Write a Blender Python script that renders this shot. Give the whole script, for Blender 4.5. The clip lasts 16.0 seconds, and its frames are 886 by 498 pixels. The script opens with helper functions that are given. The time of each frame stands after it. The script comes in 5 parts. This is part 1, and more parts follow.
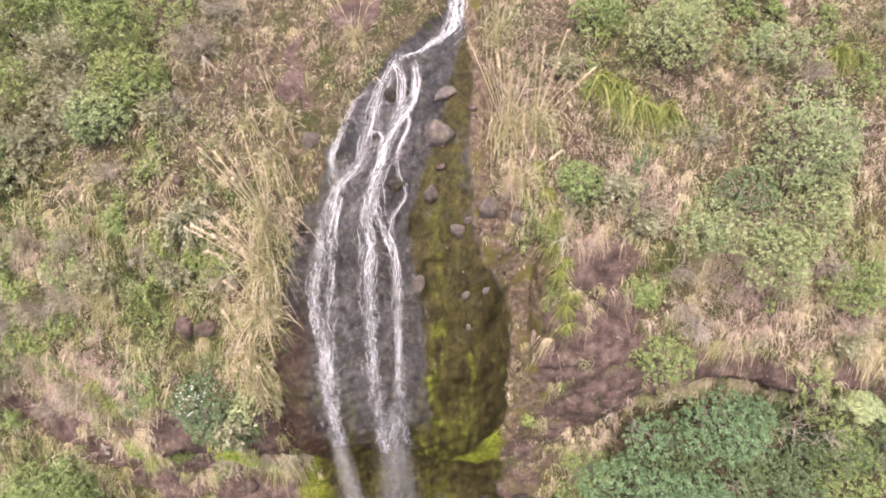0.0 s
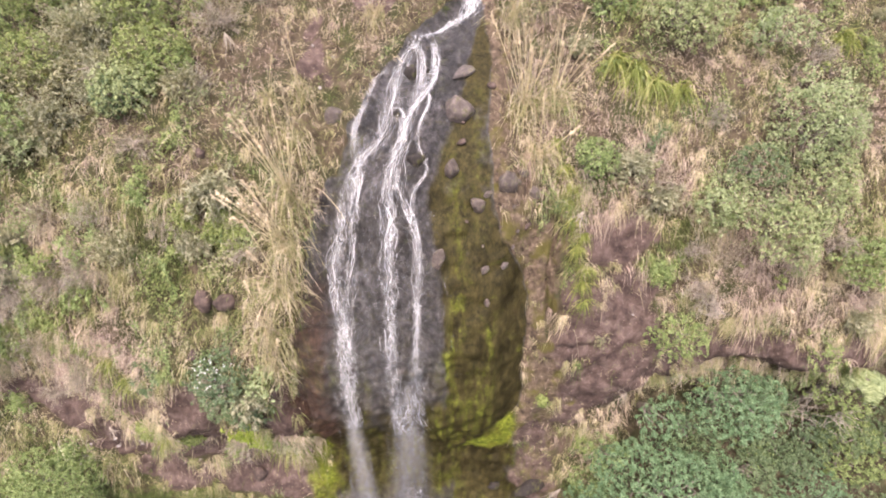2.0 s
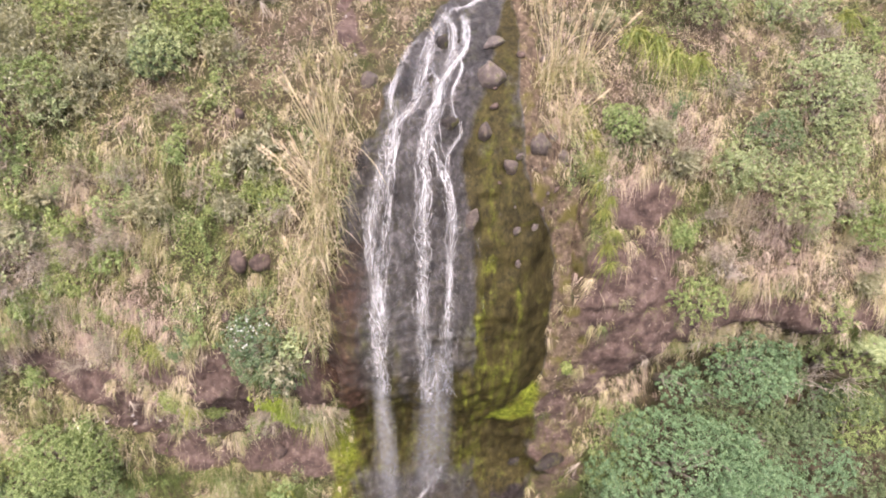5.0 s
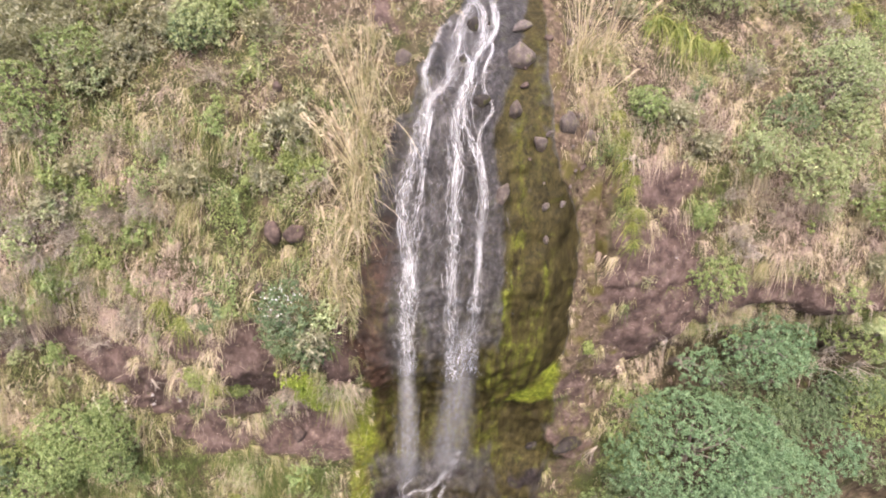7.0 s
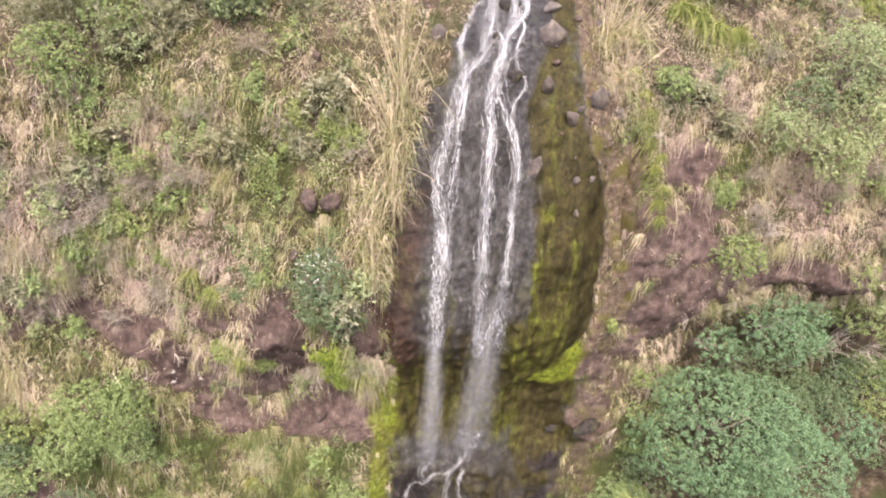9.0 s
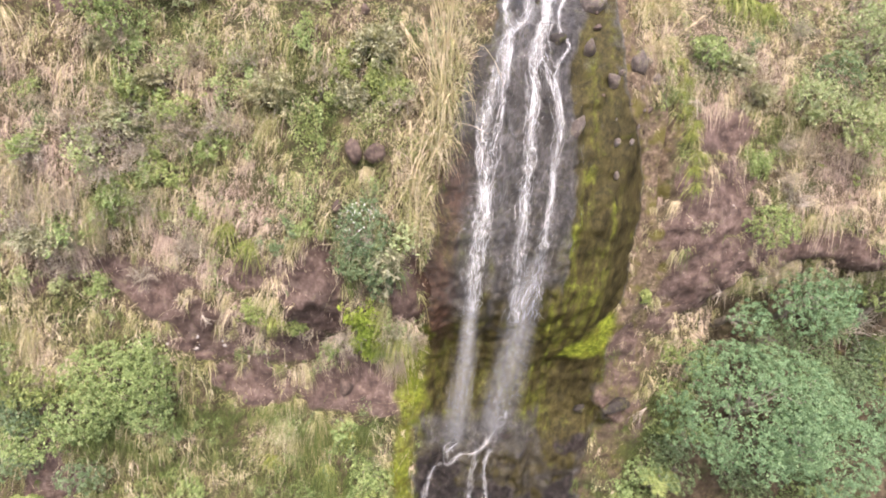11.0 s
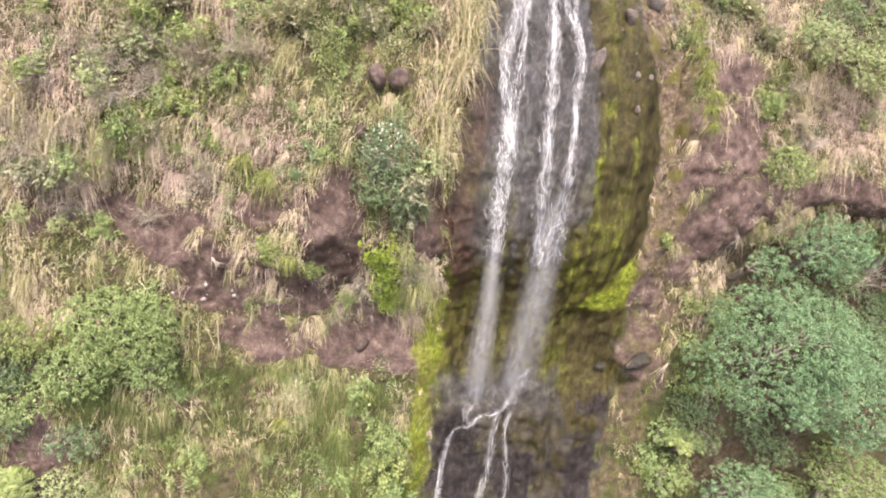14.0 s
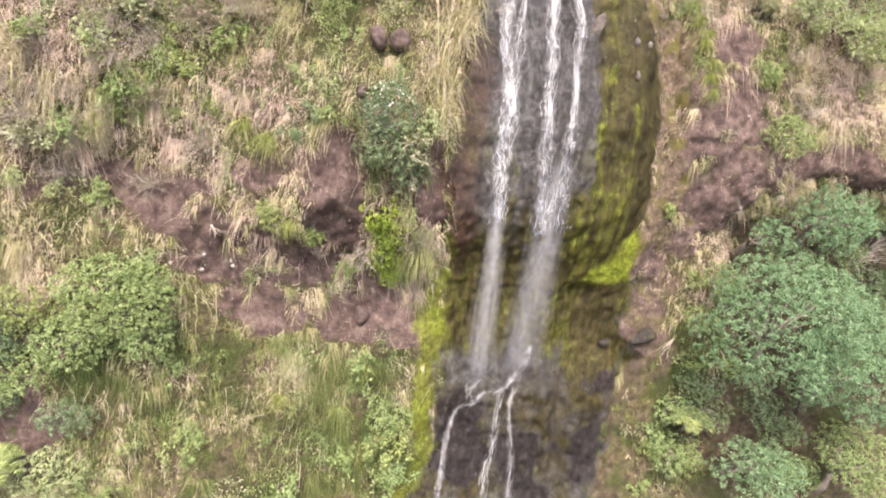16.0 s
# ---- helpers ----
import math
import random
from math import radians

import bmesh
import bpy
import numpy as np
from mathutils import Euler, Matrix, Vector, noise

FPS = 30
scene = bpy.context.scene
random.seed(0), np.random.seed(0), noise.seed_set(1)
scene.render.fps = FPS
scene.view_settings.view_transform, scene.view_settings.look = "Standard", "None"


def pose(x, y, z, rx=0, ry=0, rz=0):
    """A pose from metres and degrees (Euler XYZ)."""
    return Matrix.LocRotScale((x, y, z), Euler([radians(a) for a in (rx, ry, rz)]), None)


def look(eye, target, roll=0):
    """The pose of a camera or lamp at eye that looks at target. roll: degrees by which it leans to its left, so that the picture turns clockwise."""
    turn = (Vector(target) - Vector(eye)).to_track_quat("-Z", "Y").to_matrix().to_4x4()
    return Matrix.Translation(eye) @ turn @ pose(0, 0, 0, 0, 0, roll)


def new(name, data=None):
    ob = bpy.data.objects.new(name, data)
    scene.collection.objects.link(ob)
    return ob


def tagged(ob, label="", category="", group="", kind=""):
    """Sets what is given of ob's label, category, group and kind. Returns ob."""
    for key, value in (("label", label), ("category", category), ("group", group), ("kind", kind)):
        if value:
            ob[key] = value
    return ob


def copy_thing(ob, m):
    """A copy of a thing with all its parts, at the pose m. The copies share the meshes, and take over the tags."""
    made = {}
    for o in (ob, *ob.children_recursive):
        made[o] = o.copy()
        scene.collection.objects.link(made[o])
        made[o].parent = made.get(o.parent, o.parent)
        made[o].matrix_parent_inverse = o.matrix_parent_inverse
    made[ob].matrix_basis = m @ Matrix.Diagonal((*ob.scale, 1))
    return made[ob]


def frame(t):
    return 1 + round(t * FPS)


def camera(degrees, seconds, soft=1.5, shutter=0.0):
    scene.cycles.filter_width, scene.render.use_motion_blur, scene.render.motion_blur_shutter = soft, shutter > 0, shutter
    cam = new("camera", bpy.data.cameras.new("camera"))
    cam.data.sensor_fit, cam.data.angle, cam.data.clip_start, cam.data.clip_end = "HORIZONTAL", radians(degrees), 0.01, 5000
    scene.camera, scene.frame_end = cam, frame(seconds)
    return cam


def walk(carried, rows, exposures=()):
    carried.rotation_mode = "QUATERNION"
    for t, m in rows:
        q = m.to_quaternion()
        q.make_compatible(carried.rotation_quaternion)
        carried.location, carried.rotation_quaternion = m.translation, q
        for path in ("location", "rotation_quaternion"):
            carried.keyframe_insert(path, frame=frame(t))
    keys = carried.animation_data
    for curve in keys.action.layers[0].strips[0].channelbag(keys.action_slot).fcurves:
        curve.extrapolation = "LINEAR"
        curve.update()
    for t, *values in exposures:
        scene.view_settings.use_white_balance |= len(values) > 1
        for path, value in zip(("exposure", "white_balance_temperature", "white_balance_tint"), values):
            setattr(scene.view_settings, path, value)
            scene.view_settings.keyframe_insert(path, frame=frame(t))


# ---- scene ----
cam = camera(82, 16.0, soft=1.95)
# seconds, place in metres, turn in degrees
ROWS = [
    (0, 0, 0, 24, 48, -0, -0),
    (0.5, -0.179, -0.199, 23.822, 48.45, -0.24, -0.05),
    (1, -0.358, -0.367, 23.674, 48.77, -0.41, -0.32),
    (1.5, -0.577, -0.567, 23.483, 49.16, -0.69, -0.54),
    (2, -0.776, -0.751, 23.309, 49.56, -0.9, -0.75),
    (2.5, -0.981, -0.95, 23.137, 49.88, -1.06, -1.14),
    (3, -1.184, -1.168, 22.955, 50.38, -1.16, -1.53),
    (3.5, -1.38, -1.373, 22.762, 50.78, -1.21, -1.98),
    (4, -1.611, -1.555, 22.594, 51.16, -1.39, -2.46),
    (6.5, -3.099, -2.526, 21.683, 53.06, -3.38, -2.71),
    (7, -3.363, -2.727, 21.466, 53.59, -3.43, -3.41),
    (7.5, -3.696, -2.94, 21.24, 54.03, -3.89, -3.39),
    (8, -4.03, -3.123, 21.009, 54.49, -4.34, -3.48),
    (8.5, -4.348, -3.25, 20.797, 54.73, -4.66, -3.97),
    (9, -4.661, -3.452, 20.473, 55.39, -4.84, -4.45),
    (11.5, -6.495, -4.418, 18.005, 59.6, -6.93, -5.64),
    (12, -6.854, -4.561, 17.448, 60.44, -6.86, -6.65),
    (12.5, -7.067, -4.708, 16.968, 61.28, -6.77, -7.4),
    (13, -7.155, -4.854, 16.505, 62.02, -6.73, -7.91),
    (13.5, -7.183, -4.998, 16.098, 62.68, -6.85, -7.92),
    (14, -7.172, -5.114, 15.764, 63.12, -6.95, -8),
    (14.5, -7.162, -5.24, 15.418, 63.71, -6.89, -8.14),
    (15, -7.102, -5.377, 15.042, 64.43, -6.31, -8.77),
    (15.5, -7.109, -5.525, 14.673, 65.05, -6.21, -8.78),
    (16, -7.235, -5.595, 14.347, 65.36, -6.67, -8.58),
]
walk(cam, [(t, pose(*r)) for t, *r in ROWS], [(0.0, 2.02, 6900, 20), (4.2, 2.08, 6900, 20), (9.0, 2.18, 6900, 18), (12.0, 2.34, 6900, 16), (16.0, 2.45, 6900, 16)])

# ---- light: a bright overcast sky ----
world = bpy.data.worlds.new("overcast_sky")
scene.world = world
world.use_nodes = True
wn, wl = world.node_tree.nodes, world.node_tree.links
sky = wn.new("ShaderNodeTexSky")
sky.sky_type, sky.sun_disc = "NISHITA", False
sky.sun_elevation, sky.sun_rotation = radians(65), radians(196)
sky.air_density, sky.dust_density, sky.ozone_density = 1.0, 4.0, 1.0
wl.new(sky.outputs[0], wn["Background"].inputs[0])
wn["Background"].inputs[1].default_value = 0.11
sun = new("sun", bpy.data.lights.new("sun", "SUN"))
sun.data.energy, sun.data.angle, sun.data.color = 1.5, radians(25), (1.0, 0.95, 0.88)
sun.matrix_world = look((-4, -6, 40), (0, 8, 8))


# ---- noise on arrays ----
def lattice(ix, iy, iz):
    h = (ix * 374761393 + iy * 668265263 + iz * 2147483647 + 1013904223) & 0xFFFFFFFF
    h = ((h ^ (h >> 13)) * 1274126177) & 0xFFFFFFFF
    return ((h ^ (h >> 16)) & 0xFFFF) / 32767.5 - 1.0


def vnoise(x, y, z=0.0):
    """Smooth value noise from -1 to 1."""
    x, y, z = np.broadcast_arrays(np.asarray(x, float), np.asarray(y, float), np.asarray(z, float))
    fx, fy, fz = np.floor(x), np.floor(y), np.floor(z)
    ix, iy, iz = fx.astype(np.int64), fy.astype(np.int64), fz.astype(np.int64)
    u, v, w = x - fx, y - fy, z - fz
    u, v, w = u * u * (3 - 2 * u), v * v * (3 - 2 * v), w * w * (3 - 2 * w)
    out = 0
    for a in (0, 1):
        for b in (0, 1):
            for c in (0, 1):
                k = (u if a else 1 - u) * (v if b else 1 - v) * (w if c else 1 - w)
                out = out + k * lattice(ix + a, iy + b, iz + c)
    return out


def fnoise(x, y, z=0.0, octaves=3):
    out, amp = 0, 1.0
    for k in range(octaves):
        out = out + amp * vnoise(x * 2 ** k + 17 * k, y * 2 ** k, z * 2 ** k if np.ndim(z) or z else 3.7 * k)
        amp *= 0.5
    return out


def smooth(a, b, v):
    t = np.clip((v - a) / (b - a), 0, 1)
    return t * t * (3 - 2 * t)


# ---- the shape of the hillside: y is the depth of the face at x across and z up ----
PROFILE = [(-6, -1500), (-5.6, -300), (-5.2, -60), (-4.6, -16), (-3.8, -4), (-3, 1.0), (-1, 4.9), (0, 5.9), (2, 6.8), (4, 7.3), (6, 7.75),
           (8, 8.1), (10, 8.3), (12, 8.7), (13, 9.1), (14, 9.55), (15, 10.1), (16, 10.7), (17, 11.6), (18, 12.9), (19, 14.4),
           (20, 15.9), (22, 18.5), (26, 23), (40, 42), (60, 90), (75, 400), (80, 1500)]
EDGE_LEFT = [(-2, -5.6), (0, -5.0), (1.4, -4.4), (5.5, -4.4), (7.8, -4.2), (10.5, -4.6), (13.2, -4.35), (15.2, -3.95), (16.6, -3.3),
             (17.6, -2.75), (18.2, -2.0), (18.9, -1.0), (19.4, 0.0), (22, 0.1)]
EDGE_RIGHT = [(-2, 1.0), (0, 1.5), (2.5, 2.0), (3.8, 2.2), (5.3, 1.95), (6.9, 1.95), (8.5, 1.75), (10, 1.96), (12, 1.92), (13, 1.93), (13.9, 1.65), (14.85, 1.1),
              (15.9, 0.72), (17.4, 0.74), (18.3, 0.82), (19.4, 0.62), (22, 0.6)]
# bare earth: x, z, half width, half height
SOIL_LEFT = [(-12.96, 16.6, 0.85, 0.4), (-13.37, 16.27, 0.7, 0.35), (-8.36, 10.25, 1.9, 0.5), (-9.95, 7.8, 2.4, 0.95), (-9.5, 6.1, 1.3, 0.6), (-6.75, 6.1, 1.4, 0.95), (-14.1, 9.36, 1.5, 0.4),
             (-7.3, 9.2, 1.05, 1.1), (-11.85, 9.5, 1.3, 0.42), (-5.7, 5.5, 0.8, 0.6), (-8.1, 8.6, 0.9, 0.5), (-4.95, 10.3, 0.45, 1.1), (-6.0, 8.5, 0.45, 0.9), (-7.25, 11.0, 0.5, 0.45), (-12.3, 8.8, 0.8, 0.4), (-3.8, 17.9, 0.35, 0.35), (-4.1, 18.6, 0.3, 0.25), (-2.2, 19.4, 0.8, 0.4), (-15.9, 2.4, 1.0, 1.3), (-15.4, 4.9, 0.9, 0.6)]
SOIL_RIGHT = [(4.39, 13.05, 1.45, 0.9), (4.28, 11.7, 1.85, 1.0), (4.1, 10.1, 1.6, 0.95), (8.8, 11.5, 2.1, 0.6), (4.36, 14.7, 0.7, 0.5),
              (6.5, 10.9, 1.2, 0.7), (3.5, 9.2, 1.1, 1.1), (2.6, 5.5, 0.7, 0.9), (11.5, 11.4, 1.5, 0.5)]


def spline(table, v):
    return np.interp(v, [a for a, _ in table], [b for _, b in table])


def channel(x, z):
    """1 in the bed of the fall, 0 on the slopes beside it."""
    wob = 0.22 * fnoise(x * 1.1, z * 1.1, 5.0) + 0.08 * vnoise(x * 5, z * 5, 2.0)
    soft = np.interp(z, [4.5, 7.5], [1.0, 0.12])
    wild = np.interp(z, [4.5, 7.5], [2.2, 0.25])
    t = np.clip((spline(EDGE_RIGHT, z) - x + wob * wild) / soft * 0.5 + 0.5, 0, 1)
    return smooth(-0.12, 0.12, x + wob - spline(EDGE_LEFT, z)) * t * t * (3 - 2 * t) * smooth(-3.0, -1.8, z)


def border(x, z):
    """The dry bare strip on the far side of the moss, 0 to 1."""
    e = spline(EDGE_RIGHT, z) + 0.12 * fnoise(x * 1.3, z * 1.3, 9.0)
    wide = np.interp(z, [0, 5, 9, 13, 14.5, 16, 17, 19], [1.5, 1.9, 1.4, 0.75, 1.25, 0.9, 0.6, 0.45])
    return smooth(-0.2, 0.0, x - e) * smooth(0.35, -0.35, x - e - wide + 0.5 * fnoise(x * 1.5, z * 1.5, 19.0)) * smooth(-3.0, -1.8, z)


def moss_strip(x, z):
    """The cushion of yellow moss along the near edge of the lower bed."""
    el = spline(EDGE_LEFT, z)
    wide = np.interp(z, [-2, 1, 4, 7, 9.3], [0.85, 0.8, 0.62, 0.45, 0.3])
    return smooth(-0.2, 0.2, x - el + wide + 0.28 * fnoise(x * 1.4, z * 1.4, 3.0)) * smooth(0.4, -0.25, x - el + 0.15 * fnoise(x * 2, z * 2, 13.0)) * smooth(9.3, 8.6, z) * smooth(-2.6, -1.8, z)


def bare(x, z, patches):
    out = np.zeros(np.broadcast(x, z).shape)
    wx, wz = x + 0.5 * fnoise(x * 0.9, z * 0.9, 21.0), z + 0.35 * fnoise(x * 0.9, z * 0.9, 31.0)
    for px, pz, rx, rz in patches:
        d = np.sqrt(((wx - px) / (1.1 * rx)) ** 2 + ((wz - pz) / (1.15 * rz)) ** 2)
        out = np.maximum(out, smooth(1.15, 0.85, d))
    return out


def crack(z):
    return np.interp(z, [11.8, 12.2, 13.7, 14.8, 15.6], [2.64, 2.62, 2.46, 2.58, 2.5]) + 0.06 * vnoise(z * 1.5, 4.0)


def depth(x, z):
    x, z = np.asarray(x, float), np.asarray(z, float)
    ch = smooth(-0.5, 0.3, x - spline(EDGE_LEFT, z)) * smooth(-0.5, 0.3, spline(EDGE_RIGHT, z) - x)
    near = smooth(-6, -1, z) * smooth(60, 26, z) * smooth(60, 25, np.abs(x))
    y = spline(PROFILE, z)
    # the middle of the face bulges towards the valley, the far end hangs back
    y = y - 0.65 * smooth(-10.5, -8, x) * smooth(2.0, 0.7, x) * smooth(6.6, 9.6, z) * smooth(18.8, 17.2, z)
    y = y + 0.5 * smooth(-10.5, -12.5, x) * smooth(8, 10, z) * smooth(16, 14, z) * near
    slope = (1 - ch) * near
    y = y - slope * (0.45 * fnoise(x * 0.28, z * 0.28, 1.5, 2) + 0.22 * fnoise(x * 0.8, z * 0.8, 7.5, 2) + 0.1)
    # the bed: set back, with ribs that run down it and steps across it
    rib = 0.18 * vnoise(x * 1.7, z * 0.35, 4.0) + 0.09 * vnoise(x * 3.4, z * 0.9, 8.0) + 0.05 * fnoise(x * 2.6, z * 1.8, 6.0, 3) + 0.015 * vnoise(x * 2.0, z * 4.0, 3.0)
    block = np.abs(vnoise(x * 1.9, z * 1.3, 71.0)) + 0.5 * np.abs(vnoise(x * 4.1, z * 3.1, 73.0))
    slick = 1 - 0.65 * smooth(-0.6, 0.2, x) * smooth(6.5, 7.5, z)
    y = y + ch * near * (0.05 + rib * slick + 0.1 * (1 - 0.65 * smooth(-0.6, 0.2, x)) * (0.4 - block))
    rag = 0.7 * fnoise(x * 0.45, 5.0, 2.0, 3) + 0.25 * vnoise(x * 2.5, z * 2.5, 6.0)
    # under the moss lip the rock is hollowed out, and behind the free fall
    lip = smooth(7.7, 6.5, z + 0.3 * vnoise(x * 0.8, 2.0)) * smooth(3.6, 5.0, z) * smooth(-1.2, 0.2, x) * smooth(2.6, 1.6, x)
    y = y + 0.28 * lip
    y = y + 0.18 * smooth(10.4, 6.8, z + 0.6 * rag) * smooth(3.2, 5.2, z) * smooth(-4.8, -3.8, x) * smooth(0.2, -0.8, x)
    # ledge at the foot of the fall
    y = y - 0.2 * smooth(3.9, 3.3, z) * smooth(0.4, 2.6, z) * smooth(-5, -3.6, x) * smooth(1.6, 0.2, x)
    # banks of bare earth under a ragged grassy brow
    y = y + 0.28 * smooth(9.8, 8.6, z + rag) * smooth(5.2, 6.2, z) * smooth(-4.8, -6, x) * smooth(-15, -12, x)
    y = y + 1.45 * smooth(11.4, 9.4, z + 0.5 * rag - 0.12 * (x - 8)) * smooth(5.0, 7.5, z) * smooth(4.6, 6.6, x) * smooth(22, 16, x)
    # the crack beside the dry strip
    cx = crack(z)
    y = y + 0.5 * np.exp(-((x - cx) / 0.08) ** 2) * smooth(11.6, 12.2, z) * smooth(15.8, 14.5, z)
    return y


def normal(x, z):
    e = 0.15
    n = np.stack([(depth(x + e, z) - depth(x - e, z)) / (2 * e), -np.ones_like(x), (depth(x, z + e) - depth(x, z - e)) / (2 * e)], -1)
    return n / np.linalg.norm(n, axis=-1, keepdims=True)


def on(x, z, out=0.0):
    """A place on the hillside, out metres in front of it."""
    p = np.array([x, float(depth(x, z)), z])
    return p + out * normal(np.array([x], float), np.array([z], float))[0]


# ---- materials ----
def material(name, rough=0.8, spec=0.3):
    m = bpy.data.materials.new(name)
    m.use_nodes = True
    b = m.node_tree.nodes["Principled BSDF"]
    b.inputs["Roughness"].default_value, b.inputs["Specular IOR Level"].default_value = rough, spec
    return m, m.node_tree.nodes, m.node_tree.links, b


def tex(n, l, scale, detail=4.0, stretch=(1, 1, 1), coords="Object", rough=0.6):
    c, mp, t = n.new("ShaderNodeTexCoord"), n.new("ShaderNodeMapping"), n.new("ShaderNodeTexNoise")
    mp.inputs["Scale"].default_value = stretch
    t.inputs["Scale"].default_value, t.inputs["Detail"].default_value, t.inputs["Roughness"].default_value = scale, detail, rough
    l.new(c.outputs[coords], mp.inputs[0])
    l.new(mp.outputs[0], t.inputs["Vector"])
    return t.outputs["Fac"]


def ramp(n, l, fac, stops):
    r = n.new("ShaderNodeValToRGB")
    e = r.color_ramp.elements
    while len(e) < len(stops):
        e.new(0.5)
    for k, (p, c) in enumerate(stops):
        e[k].position, e[k].color = p, (*c, 1)
    l.new(fac, r.inputs[0])
    return r.outputs[0]


def mixc(n, l, fac, a, b, mode="MIX"):
    m = n.new("ShaderNodeMix")
    m.data_type, m.blend_type = "RGBA", mode
    for sock, v in ((m.inputs[0], fac), (m.inputs[6], a), (m.inputs[7], b)):
        if isinstance(v, (int, float)):
            sock.default_value = v
        elif isinstance(v, tuple):
            sock.default_value = (*v, 1)
        else:
            l.new(v, sock)
    return m.outputs[2]


def math_(n, l, op, a, b=0.0, clamp=False):
    m = n.new("ShaderNodeMath")
    m.operation, m.use_clamp = op, clamp
    for sock, v in zip(m.inputs, (a, b)):
        if isinstance(v, (int, float)):
            sock.default_value = v
        else:
            l.new(v, sock)
    return m.outputs[0]


def bump(n, l, b, height, strength=0.5, dist=0.03):
    k = n.new("ShaderNodeBump")
    k.inputs["Distance"].default_value = dist
    if isinstance(strength, float):
        k.inputs["Strength"].default_value = strength
    else:
        l.new(strength, k.inputs["Strength"])
    l.new(height, k.inputs["Height"])
    l.new(k.outputs[0], b.inputs["Normal"])


def attr(n, name):
    a = n.new("ShaderNodeAttribute")
    a.attribute_name = name
    return a.outputs["Fac"]


def ragged(n, l, mask, scale, gain=3.0, amount=0.8):
    """A mask with a torn edge."""
    t = tex(n, l, scale, 5.0)
    s = math_(n, l, "ADD", mask, math_(n, l, "MULTIPLY", math_(n, l, "SUBTRACT", t, 0.5), amount))
    return math_(n, l, "ADD", math_(n, l, "MULTIPLY", math_(n, l, "SUBTRACT", s, 0.5), gain), 0.5, True)


def hillside_material():
    m, n, l, b = material("hillside_earth_and_rock", 0.85, 0.16)
    # dark humus and litter, toned further down for the shade between tussocks
    litter = ramp(n, l, tex(n, l, 3.5, 8), [(0.3, (0.03, 0.022, 0.015)), (0.5, (0.08, 0.06, 0.04)), (0.7, (0.16, 0.125, 0.085))])
    litter = mixc(n, l, ramp(n, l, tex(n, l, 0.9, 4), [(0.45, (0, 0, 0)), (0.65, (1, 1, 1))]), litter, (0.05, 0.055, 0.022))
    soil = ramp(n, l, tex(n, l, 2.6, 9, rough=0.7), [(0.3, (0.030, 0.0205, 0.0185)), (0.5, (0.105, 0.072, 0.063)), (0.7, (0.22, 0.163, 0.142))])
    soil = mixc(n, l, math_(n, l, "MULTIPLY", ramp(n, l, tex(n, l, 14, 6), [(0.6, (0, 0, 0)), (0.72, (1, 1, 1))]), 0.6), soil, (0.30, 0.24, 0.20))
    dry = ramp(n, l, tex(n, l, 5, 8, rough=0.7), [(0.34, (0.035, 0.025, 0.019)), (0.48, (0.11, 0.08, 0.058)), (0.6, (0.19, 0.142, 0.105)), (0.74, (0.33, 0.265, 0.20))])
    dry = mixc(n, l, ramp(n, l, tex(n, l, 1.7, 4), [(0.5, (0, 0, 0)), (0.64, (0.85, 0.85, 0.85))]), dry, (0.105, 0.095, 0.026))
    # grey mottling; its lightest flecks also paint the glints of wet rock
    rock = ramp(n, l, tex(n, l, 9, 10, (1, 1, 0.6), rough=0.75), [(0.3, (0.008, 0.007, 0.007)), (0.46, (0.031, 0.028, 0.028)), (0.58, (0.075, 0.069, 0.069)), (0.72, (0.17, 0.16, 0.16))])
    rock = mixc(n, l, ramp(n, l, tex(n, l, 9, 6, rough=0.7), [(0.54, (0, 0, 0)), (0.66, (0.8, 0.8, 0.8))]), rock, (0.05, 0.042, 0.014))
    brown = ramp(n, l, tex(n, l, 9, 9, (1, 1, 0.5), rough=0.75), [(0.3, (0.010, 0.0085, 0.0035)), (0.5, (0.033, 0.027, 0.0095)), (0.66, (0.060, 0.049, 0.018)), (0.78, (0.15, 0.125, 0.055))])
    green = ramp(n, l, tex(n, l, 7, 7, rough=0.7), [(0.32, (0.035, 0.045, 0.006)), (0.5, (0.115, 0.135, 0.016)), (0.68, (0.25, 0.285, 0.045))])
    green = mixc(n, l, ramp(n, l, tex(n, l, 2.2, 5), [(0.46, (0, 0, 0)), (0.68, (0.7, 0.7, 0.7))]), green, (0.10, 0.085, 0.012))
    basalt = ramp(n, l, tex(n, l, 5, 10, (1, 1, 0.45), rough=0.75), [(0.32, (0.005, 0.004, 0.004)), (0.5, (0.019, 0.015, 0.0145)), (0.62, (0.046, 0.037, 0.034)), (0.76, (0.11, 0.095, 0.09))])
    rust = ramp(n, l, tex(n, l, 7, 10, rough=0.78), [(0.34, (0.009, 0.006, 0.004)), (0.5, (0.042, 0.023, 0.016)), (0.62, (0.095, 0.056, 0.038)), (0.76, (0.15, 0.105, 0.06))])
    col = mixc(n, l, ragged(n, l, attr(n, "soil"), 1.6), litter, soil)
    col = mixc(n, l, ragged(n, l, attr(n, "dry"), 2.0), col, dry)
    wet = ragged(n, l, attr(n, "bed"), 2.2, 4.0, 0.5)
    seep = ramp(n, l, tex(n, l, 3.0, 7, (1.5, 1.5, 0.18), rough=0.7), [(0.40, (0.55, 0.53, 0.52)), (0.52, (1, 1, 1)), (0.66, (1.3, 1.27, 1.27))])
    rock = mixc(n, l, 1.0, rock, seep, "MULTIPLY")
    brown = mixc(n, l, 1.0, brown, seep, "MULTIPLY")
